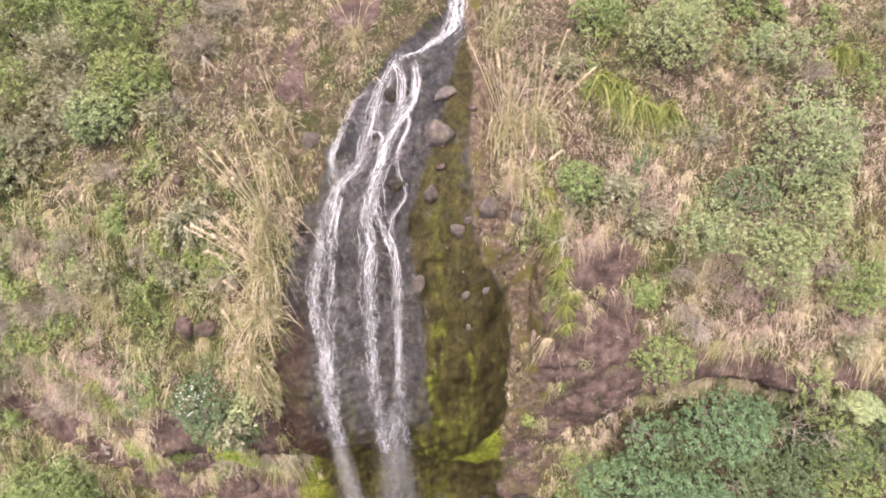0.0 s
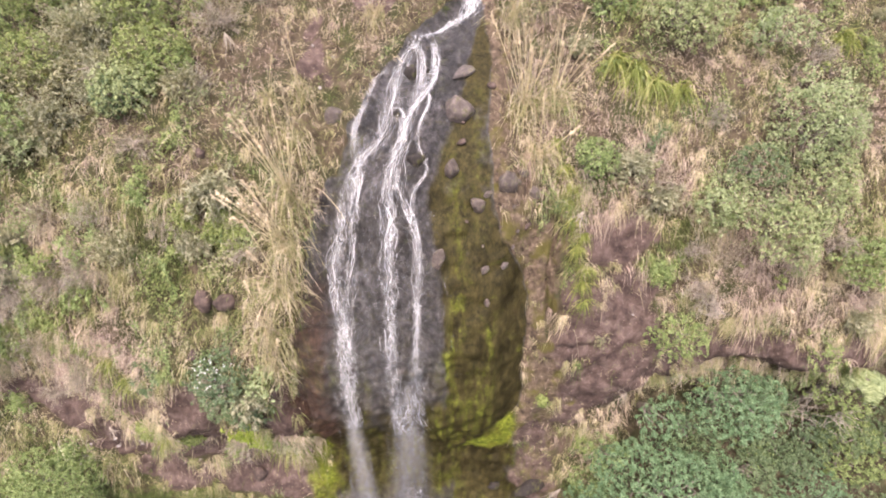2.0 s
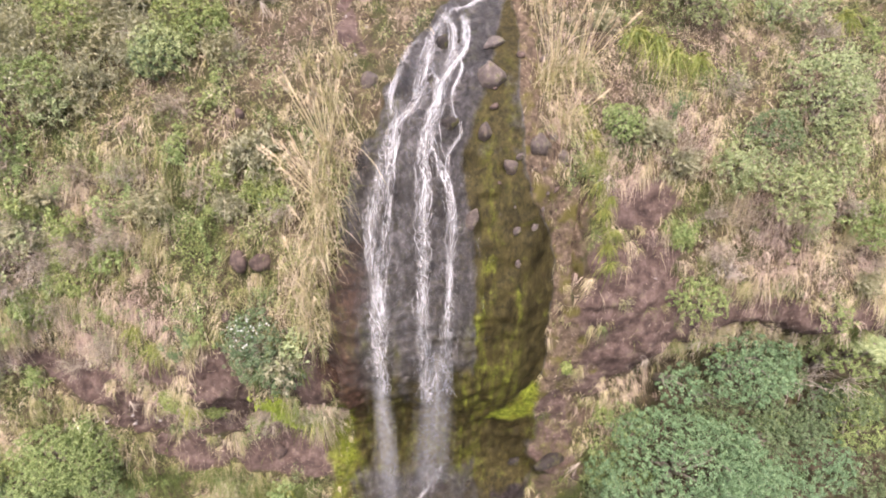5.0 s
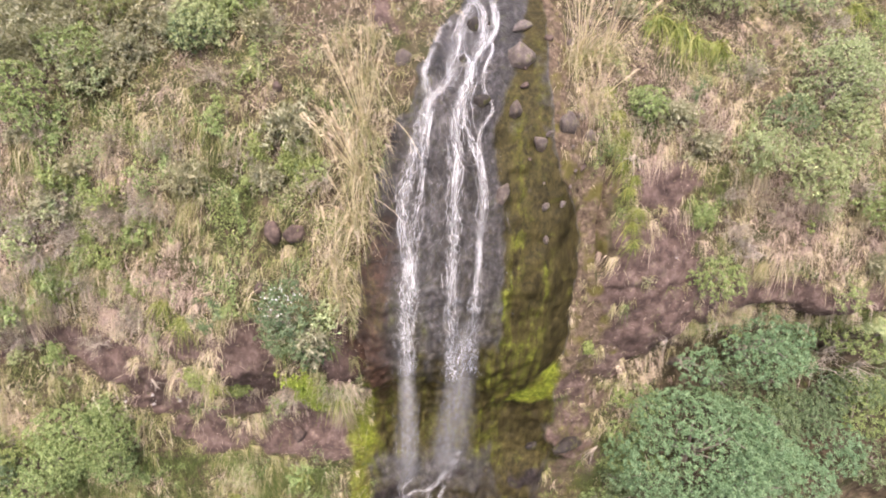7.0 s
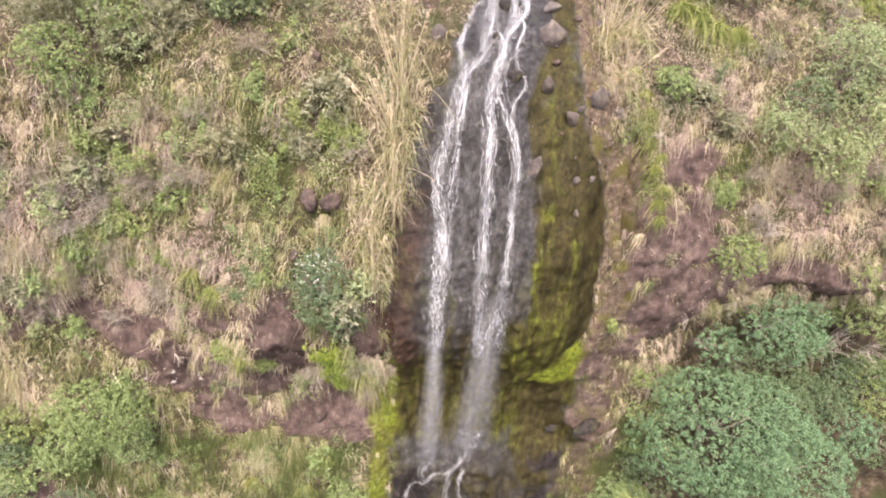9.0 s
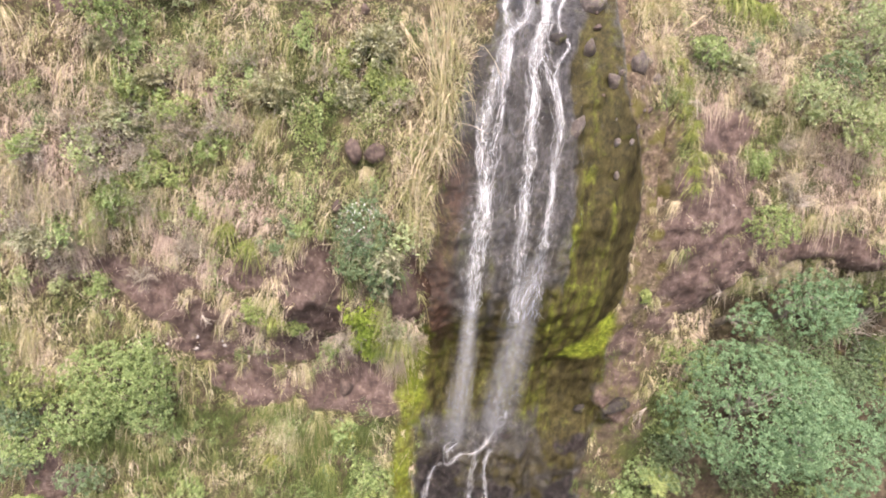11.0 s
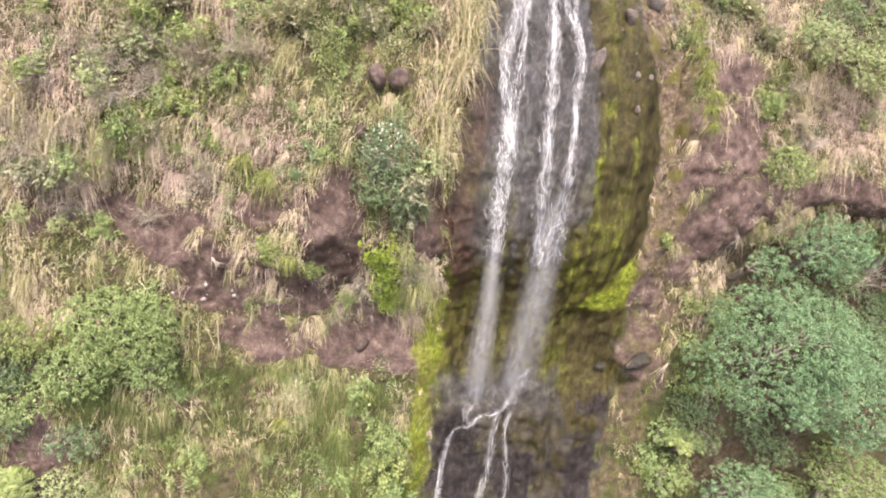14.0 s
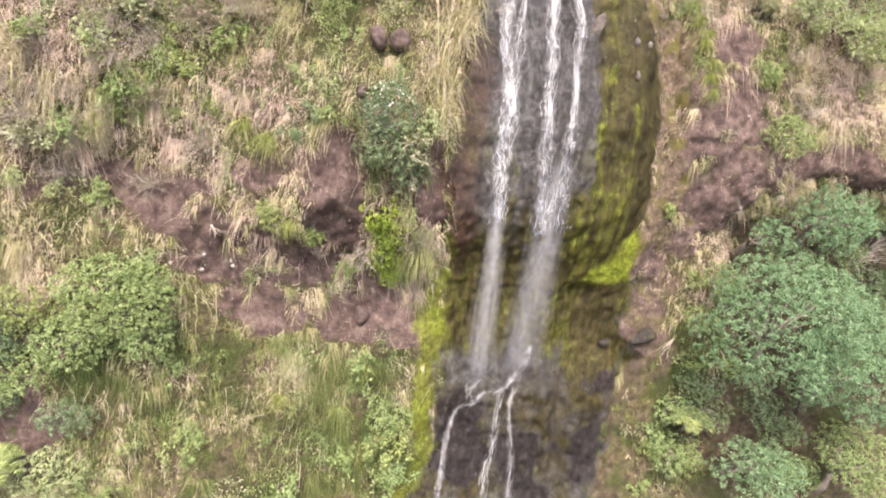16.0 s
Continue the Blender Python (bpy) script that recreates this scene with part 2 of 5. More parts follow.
    broad = ramp(n, l, tex(n, l, 1.1, 4, (1.4, 1.4, 0.7), rough=0.6), [(0.36, (0.5, 0.47, 0.46)), (0.5, (1, 1, 1)), (0.64, (1.35, 1.35, 1.42))])
    rock = mixc(n, l, 1.0, rock, broad, "MULTIPLY")
    col = mixc(n, l, wet, col, rock)
    slime = ragged(n, l, attr(n, "algae"), 1.4, 2.5, 1.0)
    col = mixc(n, l, slime, col, brown)
    foot = ragged(n, l, attr(n, "foot"), 1.8, 2.5, 0.8)
    col = mixc(n, l, foot, col, basalt)
    film = math_(n, l, "MULTIPLY", wet, math_(n, l, "SUBTRACT", 1.0, math_(n, l, "MAXIMUM", slime, math_(n, l, "MULTIPLY", foot, 0.8))))
    col = mixc(n, l, ragged(n, l, attr(n, "rust"), 2.2, 1.5, 1.3), col, rust)
    streak = tex(n, l, 3.0, 9, (1.5, 1.5, 0.16), rough=0.72)
    mask = math_(n, l, "MULTIPLY", attr(n, "moss"), ramp(n, l, streak, [(0.45, (0, 0, 0)), (0.66, (0.85, 0.85, 0.85))]))
    col = mixc(n, l, mask, col, green)
    cushion = math_(n, l, "MULTIPLY", ragged(n, l, attr(n, "cushion"), 2.6, 1.35, 1.3), 0.74)
    col = mixc(n, l, cushion, col, mixc(n, l, 1.0, green, (1.25, 1.3, 1.1), "MULTIPLY"))
    mask = math_(n, l, "MAXIMUM", mask, cushion)
    l.new(col, b.inputs["Base Color"])
    r = math_(n, l, "SUBTRACT", 0.92, math_(n, l, "ADD", math_(n, l, "MULTIPLY", wet, 0.3), math_(n, l, "MULTIPLY", film, 0.26)))
    l.new(math_(n, l, "ADD", 0.14, math_(n, l, "MULTIPLY", film, 0.4)), b.inputs["Specular IOR Level"])
    l.new(math_(n, l, "ADD", r, math_(n, l, "MULTIPLY", mask, 0.35), True), b.inputs["Roughness"])
    h = math_(n, l, "ADD", tex(n, l, 5, 10, rough=0.7), math_(n, l, "MULTIPLY", tex(n, l, 26, 6), 0.4))
    bump(n, l, b, h, math_(n, l, "SUBTRACT", 1.0, math_(n, l, "MULTIPLY", slime, 0.55)), 0.16)
    return m


def leaf_material(name, dark, light, tip=None, rough=0.55, thin=0.3):
    """Leaves: colour by the single leaf and by the patch, a little light let through."""
    m, n, l, b = material(name, rough + 0.08, 0.2)
    g = n.new("ShaderNodeNewGeometry")
    col = ramp(n, l, g.outputs["Random Per Island"], [(0.0, tuple(0.8 * v for v in dark)), (0.65, light), (1.0, tip or light)])
    col = mixc(n, l, math_(n, l, "MULTIPLY", tex(n, l, 1.3, 3), 0.6), col, mixc(n, l, 1.0, col, (0.62, 0.68, 0.55), "MULTIPLY"))
    col = mixc(n, l, ramp(n, l, tex(n, l, 3.6, 2), [(0.36, (0.6, 0.6, 0.6)), (0.56, (0, 0, 0))]), col, mixc(n, l, 1.0, col, (0.66, 0.72, 0.62), "MULTIPLY"))
    o = n.new("ShaderNodeObjectInfo")
    col = mixc(n, l, math_(n, l, "MULTIPLY", o.outputs["Random"], 0.35), col, mixc(n, l, 1.0, col, (1.25, 1.1, 0.8), "MULTIPLY"))
    l.new(col, b.inputs["Base Color"])
    t, mx = n.new("ShaderNodeBsdfTranslucent"), n.new("ShaderNodeMixShader")
    l.new(mixc(n, l, 1.0, col, (1.1, 1.15, 0.6), "MULTIPLY"), t.inputs[0])
    mx.inputs[0].default_value = thin
    l.new(b.outputs[0], mx.inputs[1])
    l.new(t.outputs[0], mx.inputs[2])
    l.new(mx.outputs[0], n["Material Output"].inputs[0])
    return m


def grass_material():
    """Grass blades: the attribute 'straw' runs from green through yellow to bleached straw."""
    m, n, l, b = material("hill_grass", 0.6, 0.25)
    g = n.new("ShaderNodeNewGeometry")
    s = math_(n, l, "ADD", attr(n, "straw"), math_(n, l, "MULTIPLY", math_(n, l, "SUBTRACT", g.outputs["Random Per Island"], 0.5), 0.42), True)
    col = ramp(n, l, s, [(0.0, (0.075, 0.105, 0.03)), (0.28, (0.20, 0.225, 0.08)), (0.5, (0.37, 0.345, 0.17)), (0.7, (0.64, 0.55, 0.38)), (0.86, (0.66, 0.545, 0.445)), (1.0, (0.34, 0.255, 0.225))])
    l.new(col, b.inputs["Base Color"])
    t, mx = n.new("ShaderNodeBsdfTranslucent"), n.new("ShaderNodeMixShader")
    l.new(col, t.inputs[0])
    mx.inputs[0].default_value = 0.42
    l.new(b.outputs[0], mx.inputs[1])
    l.new(t.outputs[0], mx.inputs[2])
    l.new(mx.outputs[0], n["Material Output"].inputs[0])
    return m


def plain_material(name, a, c, scale, rough=0.8, stretch=(1, 1, 1), depth_=0.02):
    m, n, l, b = material(name, rough, 0.3)
    t = tex(n, l, scale, 7, stretch, rough=0.7)
    l.new(ramp(n, l, t, [(0.3, a), (0.7, c)]), b.inputs["Base Color"])
    bump(n, l, b, t, 0.6, depth_)
    return m


def stone_material(name="boulder_stone", shade=1.0):
    m, n, l, b = material(name, 0.65, 0.35)
    t = tex(n, l, 4.5, 10, rough=0.75)
    col = ramp(n, l, t, [(p, tuple(shade * v for v in c)) for p, c in ((0.28, (0.03, 0.024, 0.021)), (0.5, (0.09, 0.074, 0.069)), (0.64, (0.18, 0.151, 0.142)), (0.74, (0.38, 0.33, 0.30)))])
    o = n.new("ShaderNodeObjectInfo")
    col = mixc(n, l, math_(n, l, "MULTIPLY", o.outputs["Random"], 0.5), col, mixc(n, l, 1.0, col, (0.6, 0.5, 0.42), "MULTIPLY"))
    col = mixc(n, l, ramp(n, l, tex(n, l, 5, 6, rough=0.7), [(0.52, (0, 0, 0)), (0.64, (0.8, 0.8, 0.8))]), col, (0.085, 0.085, 0.02))
    l.new(col, b.inputs["Base Color"])
    bump(n, l, b, math_(n, l, "ADD", t, tex(n, l, 18, 6)), 0.8, 0.06)
    return m


def water_material(name, cover, scale, sharp, tone=(0.6, 0.61, 0.64)):
    """Broken white water: foam, with clear gaps between the threads."""
    m, n, l, b = material(name, 0.35, 0.5)
    b.inputs["Base Color"].default_value = (*tone, 1)
    t = tex(n, l, scale, 5, (1, 1, 0.16), rough=0.7)
    f = math_(n, l, "ADD", math_(n, l, "MULTIPLY", math_(n, l, "SUBTRACT", t, 1.0 - cover), sharp), 0.5, True)
    f = math_(n, l, "MULTIPLY", f, attr(n, "body"))
    tr, mx = n.new("ShaderNodeBsdfTransparent"), n.new("ShaderNodeMixShader")
    l.new(f, mx.inputs[0])
    l.new(tr.outputs[0], mx.inputs[1])
    l.new(b.outputs[0], mx.inputs[2])
    l.new(mx.outputs[0], n["Material Output"].inputs[0])
    return m


HILL = hillside_material()
GRASS = grass_material()
LEAF = {
    "grey": leaf_material("grey_green_leaves", (0.17, 0.21, 0.11), (0.33, 0.385, 0.225), (0.43, 0.475, 0.30), 0.6, 0.28),
    "mid": leaf_material("mid_green_leaves", (0.135, 0.185, 0.075), (0.26, 0.335, 0.155), (0.36, 0.43, 0.22)),
    "bright": leaf_material("bright_green_leaves", (0.14, 0.175, 0.07), (0.26, 0.315, 0.135), (0.37, 0.41, 0.195)),
    "lime": leaf_material("lime_green_leaves", (0.16, 0.22, 0.04), (0.31, 0.40, 0.08), (0.42, 0.50, 0.13)),
    "dark": leaf_material("dark_green_leaves", (0.075, 0.115, 0.06), (0.165, 0.225, 0.135), (0.26, 0.32, 0.205)),
    "silver": leaf_material("silver_grey_leaves", (0.22, 0.205, 0.145), (0.40, 0.385, 0.295), (0.51, 0.49, 0.395)),
    "dead": leaf_material("dead_brown_twigs", (0.24, 0.195, 0.195), (0.44, 0.375, 0.375), (0.55, 0.49, 0.485)),
    "pohu": leaf_material("coastal_tree_leaves", (0.07, 0.13, 0.075), (0.175, 0.28, 0.165), (0.27, 0.385, 0.245), 0.6, 0.25),
}
FLAX = leaf_material("strap_leaves", (0.12, 0.15, 0.04), (0.27, 0.31, 0.10), (0.46, 0.43, 0.21), 0.45, 0.35)
BARK = plain_material("grey_bark", (0.09, 0.07, 0.055), (0.28, 0.24, 0.20), 9, 0.9, (1, 1, 0.3))
DEADWOOD = plain_material("bleached_dead_wood", (0.28, 0.23, 0.19), (0.52, 0.46, 0.39), 9, 0.85, (1, 1, 0.3))
STALK = plain_material("straw_stalk", (0.48, 0.40, 0.23), (0.66, 0.56, 0.37), 12, 0.6)
PLUME = plain_material("cream_plume", (0.50, 0.40, 0.26), (0.72, 0.62, 0.46), 14, 0.9)
PALE = plain_material("pale_stone", (0.14, 0.12, 0.11), (0.44, 0.40, 0.38), 12, 0.8)
STEMS = leaf_material("bleached_stems", (0.30, 0.24, 0.18), (0.55, 0.47, 0.36), (0.66, 0.60, 0.50), 0.7, 0.15)
PETAL = plain_material("white_flowers", (0.65, 0.66, 0.62), (0.82, 0.82, 0.78), 20, 0.7)
STONE = stone_material("boulder_stone", 1.4)
BROWN_STONE = plain_material("brown_rock", (0.018, 0.012, 0.010), (0.14, 0.100, 0.086), 4, 0.9, (1, 1, 1), 0.12)
DARK_STONE = stone_material("dark_basalt", 0.35)
WATER = water_material("white_water", 0.54, 28.0, 7.0, (0.7, 0.7, 0.725))
SPRAY = water_material("falling_spray", 0.54, 12.0, 3.0, (0.84, 0.83, 0.85))
# pale colour carries the sky's sheen on thin running water
SHEEN = water_material("thin_water", 0.42, 14.0, 7.0)


# ---- meshes from arrays ----
def quads_mesh(name, verts, mat, attrs=None, smooth_=False):
    """verts: n pieces of k rows of two points; each piece is a strip."""
    n, k = verts.shape[:2]
    me = bpy.data.meshes.new(name)
    me.vertices.add(n * k * 2)
    me.vertices.foreach_set("co", verts.reshape(-1).astype(np.float32))
    base = (np.arange(n) * k * 2)[:, None, None] + (np.arange(k - 1) * 2)[None, :, None] + np.array([0, 1, 3, 2])[None, None, :]
    f = n * (k - 1)
    me.loops.add(f * 4)
    me.loops.foreach_set("vertex_index", base.reshape(-1).astype(np.int32))
    me.polygons.add(f)
    me.polygons.foreach_set("loop_start", np.arange(0, f * 4, 4, dtype=np.int32))
    for key, v in (attrs or {}).items():
        a = me.attributes.new(key, "FLOAT", "POINT")
        a.data.foreach_set("value", np.repeat(v, k * 2).astype(np.float32) if len(v) == n else np.asarray(v, np.float32))
    me.update(calc_edges=True)
    if smooth_:
        me.shade_smooth()
    me.materials.append(mat)
    return me


def unit(v):
    return v / (np.linalg.norm(v, axis=-1, keepdims=True) + 1e-9)


def blades(rng, base, way, length, width, droop, rows=4, taper=0.15):
    """Curved strips from base along way, bent down by their weight. All arrays of n."""
    n = len(base)
    s = np.linspace(0, 1, rows)[None, :, None]
    L = length[:, None, None]
    p = base[:, None, :] + way[:, None, :] * s * L
    p = p + np.array([0, 0, -1.0])[None, None, :] * (droop * length)[:, None, None] * s ** 2
    side = unit(np.cross(way, np.array([0, 0, 1.0])) + 0.6 * rng.normal(size=(n, 3)))[:, None, :]
    w = (width[:, None, None] * 0.5) * (1 - (1 - taper) * s ** 1.5)
    return np.stack([p - side * w, p + side * w], 2)


def leaf_quads(rng, pos, out, size, lift=0.5, stray=0.55):
    """Small folded leaves, pointed at both ends, that lie about across the way out."""
    n = len(pos)
    face = unit(out * 0.9 + np.array([0, -0.15, 0.45]) + stray * rng.normal(size=(n, 3)))
    d = unit(np.cross(face, rng.normal(size=(n, 3))) + out * 0.35 * lift)
    side = unit(np.cross(face, d))
    L, W = size[:, None], size[:, None] * 0.3
    mid = pos + d * L * 0.45 + face * L * 0.07
    return np.stack([np.stack([pos, mid - side * W], 1), np.stack([mid + side * W, pos + d * L], 1)], 1)


def tube(bm, points, r0, r1, sides=6):
    """A tapered limb along points."""
    rings = []
    pts = [Vector(p) for p in points]
    for k, p in enumerate(pts):
        d = (pts[min(k + 1, len(pts) - 1)] - pts[max(k - 1, 0)]).normalized()
        q = d.to_track_quat("Z", "Y")
        r = r0 + (r1 - r0) * k / max(1, len(pts) - 1)
        rings.append([bm.verts.new(p + q @ Vector((r * math.cos(2 * math.pi * a / sides), r * math.sin(2 * math.pi * a / sides), 0))) for a in range(sides)])
    for a, b in zip(rings, rings[1:]):
        for k in range(sides):
            bm.faces.new((a[k], a[(k + 1) % sides], b[(k + 1) % sides], b[k]))
    bm.faces.new(rings[0][::-1])
    bm.faces.new(rings[-1])


def mesh_of(name, bm, mat, smooth_=True):
    me = bpy.data.meshes.new(name)
    bm.to_mesh(me)
    bm.free()
    if smooth_:
        me.shade_smooth()
    me.materials.append(mat)
    return me


def part(name, bm, mat, parent, label=""):
    """A bmesh or a mesh as one object under a thing or a part."""
    me = bm if isinstance(bm, bpy.types.Mesh) else mesh_of(name, bm, mat)
    ob = new(name, me)
    ob.parent = parent
    return tagged(ob, label)


def thing(name, place, label, category, group="", turn=0.0, scale=1.0):
    ob = new(name)
    ob.empty_display_size = 0.2
    ob.matrix_basis = Matrix.LocRotScale(Vector(place), Euler((0, 0, turn)), Vector((scale,) * 3))
    return tagged(ob, label, category, group)


# ---- the hillside: one sheet from the valley floor to the skyline ----
def span(a, b, step):
    return np.linspace(a, b, int(round((b - a) / step)) + 1)


def hillside():
    zs = np.concatenate([[-6, -5.8, -5.6, -5.4, -5.2, -5, -4.8], span(-4.6, -1.6, 0.3), span(-1.5, 20.5, 0.075), span(20.7, 26, 0.4), [28, 31, 35, 40, 46, 53, 60, 68, 75, 78, 80]])
    xs = np.concatenate([[-1500, -700, -300, -150, -80, -55, -40, -32, -27, -24, -22, -21], span(-20, 16, 0.085), [17, 18, 20, 23, 27, 32, 40, 55, 80, 150, 300, 700, 1500]])
    X, Z = np.meshgrid(xs, zs)
    Y = depth(X, Z)
    fine = smooth(-1.5, 0, Z) * smooth(21, 20, Z)
    ch = channel(X, Z)
    soil = np.maximum(bare(X, Z, SOIL_LEFT), bare(X, Z, SOIL_RIGHT))
    # small relief, coarser in the bed and on the banks
    Y = Y - fine * (0.05 * fnoise(X * 3, Z * 3, Y * 3, 2) + (ch * (1 - 0.75 * smooth(-0.6, 0.2, X) * smooth(6.5, 7.5, Z)) + soil) * (0.06 - 0.02 * smooth(7.0, 5.5, Z)) * fnoise(X * 6.0, Z * 4.0, 3.0, 3))
    X2 = X + fine * ch * 0.05 * fnoise(X * 4, Z * 4, 44.0, 2)
    r, c = X.shape
    me = bpy.data.meshes.new("ground")
    me.vertices.add(r * c)
    me.vertices.foreach_set("co", np.stack([X2, Y, Z], -1).reshape(-1).astype(np.float32))
    i = np.arange(r * c).reshape(r, c)
    f = np.stack([i[:-1, :-1], i[:-1, 1:], i[1:, 1:], i[1:, :-1]], -1).reshape(-1)
    me.loops.add(len(f))
    me.loops.foreach_set("vertex_index", f.astype(np.int32))
    me.polygons.add(len(f) // 4)
    me.polygons.foreach_set("loop_start", np.arange(0, len(f), 4, dtype=np.int32))
    el, er = spline(EDGE_LEFT, Z), spline(EDGE_RIGHT, Z)
    seam = np.interp(Z, [0, 3, 6, 9, 13, 16, 18, 19], [1.0, 0.4, -0.2, -0.2, -0.5, -0.7, 0.0, 0.6]) + 0.2 * fnoise(X, Z * 0.5, 12.0)
    right = smooth(-0.25, 0.25, X - seam)
    low = smooth(1.5, 3.5, Z)
    patch_low = smooth(-0.2, 0.3, fnoise(X * 0.9, Z * 0.7, 27.0, 3))
    finger = Z + 1.6 * vnoise(X * 2.1, Z * 0.12, 51.0) + 0.7 * vnoise(X * 5.3, Z * 0.3, 53.0)
    rough_top = smooth(13.5, 15.0, Z) * smooth(-0.15, 0.2, fnoise(X * 1.7, Z * 0.9, 83.0, 3))
    algae = ch * np.maximum(right * low * (1 - 0.3 * rough_top), 0.6 * smooth(1.1, 0.0, X - el) * smooth(13.5, 9.5, finger))
    foot = ch * smooth(4.6, 3.4, Z + 0.5 * fnoise(X, Z, 15.0)) * (1 - 0.65 * patch_low)
    algae = np.maximum(algae, ch * (0.25 + 0.35 * patch_low) * smooth(4.2, 3.2, Z))
    algae = np.maximum(algae, ch * 0.8 * smooth(14.0, 8.2, finger) * smooth(3.4, 5.4, Z))
    patch = smooth(-0.25, 0.35, fnoise(X * 1.3, Z * 0.35, 23.0, 3))
    wave = 0.1 * fnoise(X * 0.8, Z * 0.9, 25.0)
    first = np.interp(Z, [8.5, 9.5, 10.4, 11.6, 12.5, 13.5, 16.4], [0.1, -0.05, -0.18, -0.3, -0.1, -0.1, -0.27])
    band = np.exp(-((X - first + wave) / np.interp(Z, [8, 11, 13, 17], [0.5, 0.36, 0.22, 0.17])) ** 2) * smooth(17.4, 16.2, Z) * (0.6 + 0.4 * smooth(14.5, 12.5, Z))
    band = np.maximum(band, 0.9 * np.exp(-((X - 0.84 + wave) / 0.13) ** 2) * smooth(13.4, 12.6, Z))
    band = np.maximum(band, 0.35 * np.exp(-((X - 0.4 + wave) / 0.2) ** 2) * smooth(14.5, 15.5, Z) * smooth(18.2, 17.4, Z))
    field = patch * smooth(12.0, 9.8, Z) * smooth(-0.9, -0.4, X) * smooth(1.3, 0.9, X)
    moss = ch * np.maximum(band, 0.75 * field) * smooth(6.6, 7.6, Z)
    moss = moss + ch * 0.5 * patch_low * smooth(3.4, 4.4, Z) * smooth(7.4, 6.6, Z) * smooth(-1.0, -0.3, X)
    moss = moss + ch * 0.6 * smooth(0.9, 0.2, X - el) * patch * smooth(17.4, 16.6, Z) * smooth(3, 5, Z) + ch * (1 - right) * 0.28 * patch * smooth(13, 11, Z) * smooth(3.0, 5, Z)
    strip = moss_strip(X, Z)
    ragz = Z + 0.18 * fnoise(X * 2, Z * 2, 5.0)
    lip = smooth(-0.25, 0.25, ragz - 6.85 - 0.1 * X) * smooth(0.3, -0.4, ragz - 7.3 - 1.1 * (X - 0.25)) * smooth(0.0, 0.4, X) * smooth(2.1, 1.7, X)
    rust = smooth(1.15, 0.1, np.abs(X - el - 0.25) / 0.85) * smooth(6.0, 9.6, Z) * smooth(15.2, 12.8, Z + 0.6 * fnoise(X * 1.5, Z * 0.6, 57.0))
    for key, v in (("bed", ch), ("soil", np.maximum(soil, 0.7 * border(X, Z) * smooth(10.5, 8.5, Z) * smooth(2.0, 5.0, Z))), ("dry", np.maximum(0.35 * ch * right * rough_top, border(X, Z)) * (0.45 + 0.55 * smooth(6.0, 8.5, Z)) * (1 - smooth(10.5, 8.5, Z) * smooth(-0.1, 0.25, fnoise(X * 0.8, Z * 0.8, 37.0, 3)))), ("algae", algae), ("moss", np.maximum(moss, 0.6 * border(X, Z) * smooth(11, 8.5, Z) * smooth(-0.1, 0.4, fnoise(X * 1.1, Z * 1.1, 29.0, 3)))), ("cushion", np.maximum(0.85 * strip, lip)), ("rust", rust), ("foot", foot)):
        a = me.attributes.new(key, "FLOAT", "POINT")
        a.data.foreach_set("value", np.clip(v, 0, 1).reshape(-1).astype(np.float32))
    me.update(calc_edges=True)
    me.shade_smooth()
    me.materials.append(HILL)
    return tagged(new("ground", me), "steep hillside of earth, litter and wet dark rock", "hillside", kind="structure")


ground = hillside()


# ---- the water ----
def along(points, step=0.06, out=0.06):
    """A smooth line on the rock through (x, z) places."""
    p = np.array(points, float)
    s = np.concatenate([[0], np.cumsum(np.hypot(*np.diff(p, axis=0).T))])
    t = np.linspace(0, s[-1], max(4, int(s[-1] / step)))
    x, z = np.interp(t, s, p[:, 0]), np.interp(t, s, p[:, 1])
    k = np.ones(5) / 5
    if len(x) > 9:
        x[2:-2], z[2:-2] = np.convolve(x, k, "valid"), np.convolve(z, k, "valid")
    return x, z


def strips_mesh(name, pieces, bodies, mat):
    verts, faces, base = [], [], 0
    for piece in pieces:
        m = len(piece)
        # three lines a strip: thin at both edges, full along the middle
        verts.append(np.stack([piece[:, 0], piece.mean(1), piece[:, 1]], 1).reshape(-1, 3))
        i = base + np.arange(m - 1) * 3
        faces.append(np.stack([i, i + 1, i + 4, i + 3], -1))
        faces.append(np.stack([i + 1, i + 2, i + 5, i + 4], -1))
        base += m * 3
    verts, faces, vals = np.concatenate(verts), np.concatenate(faces), np.concatenate([np.stack([0.1 * b, b, 0.1 * b], -1).reshape(-1) for b in bodies])
    me = bpy.data.meshes.new(name)
    me.vertices.add(len(verts))
    me.vertices.foreach_set("co", verts.reshape(-1).astype(np.float32))
    me.loops.add(faces.size)
    me.loops.foreach_set("vertex_index", faces.reshape(-1).astype(np.int32))
    me.polygons.add(len(faces))
    me.polygons.foreach_set("loop_start", np.arange(0, faces.size, 4, dtype=np.int32))
    a = me.attributes.new("body", "FLOAT", "POINT")
    a.data.foreach_set("value", vals.astype(np.float32))
    me.update(calc_edges=True)
    me.materials.append(mat)
    return me


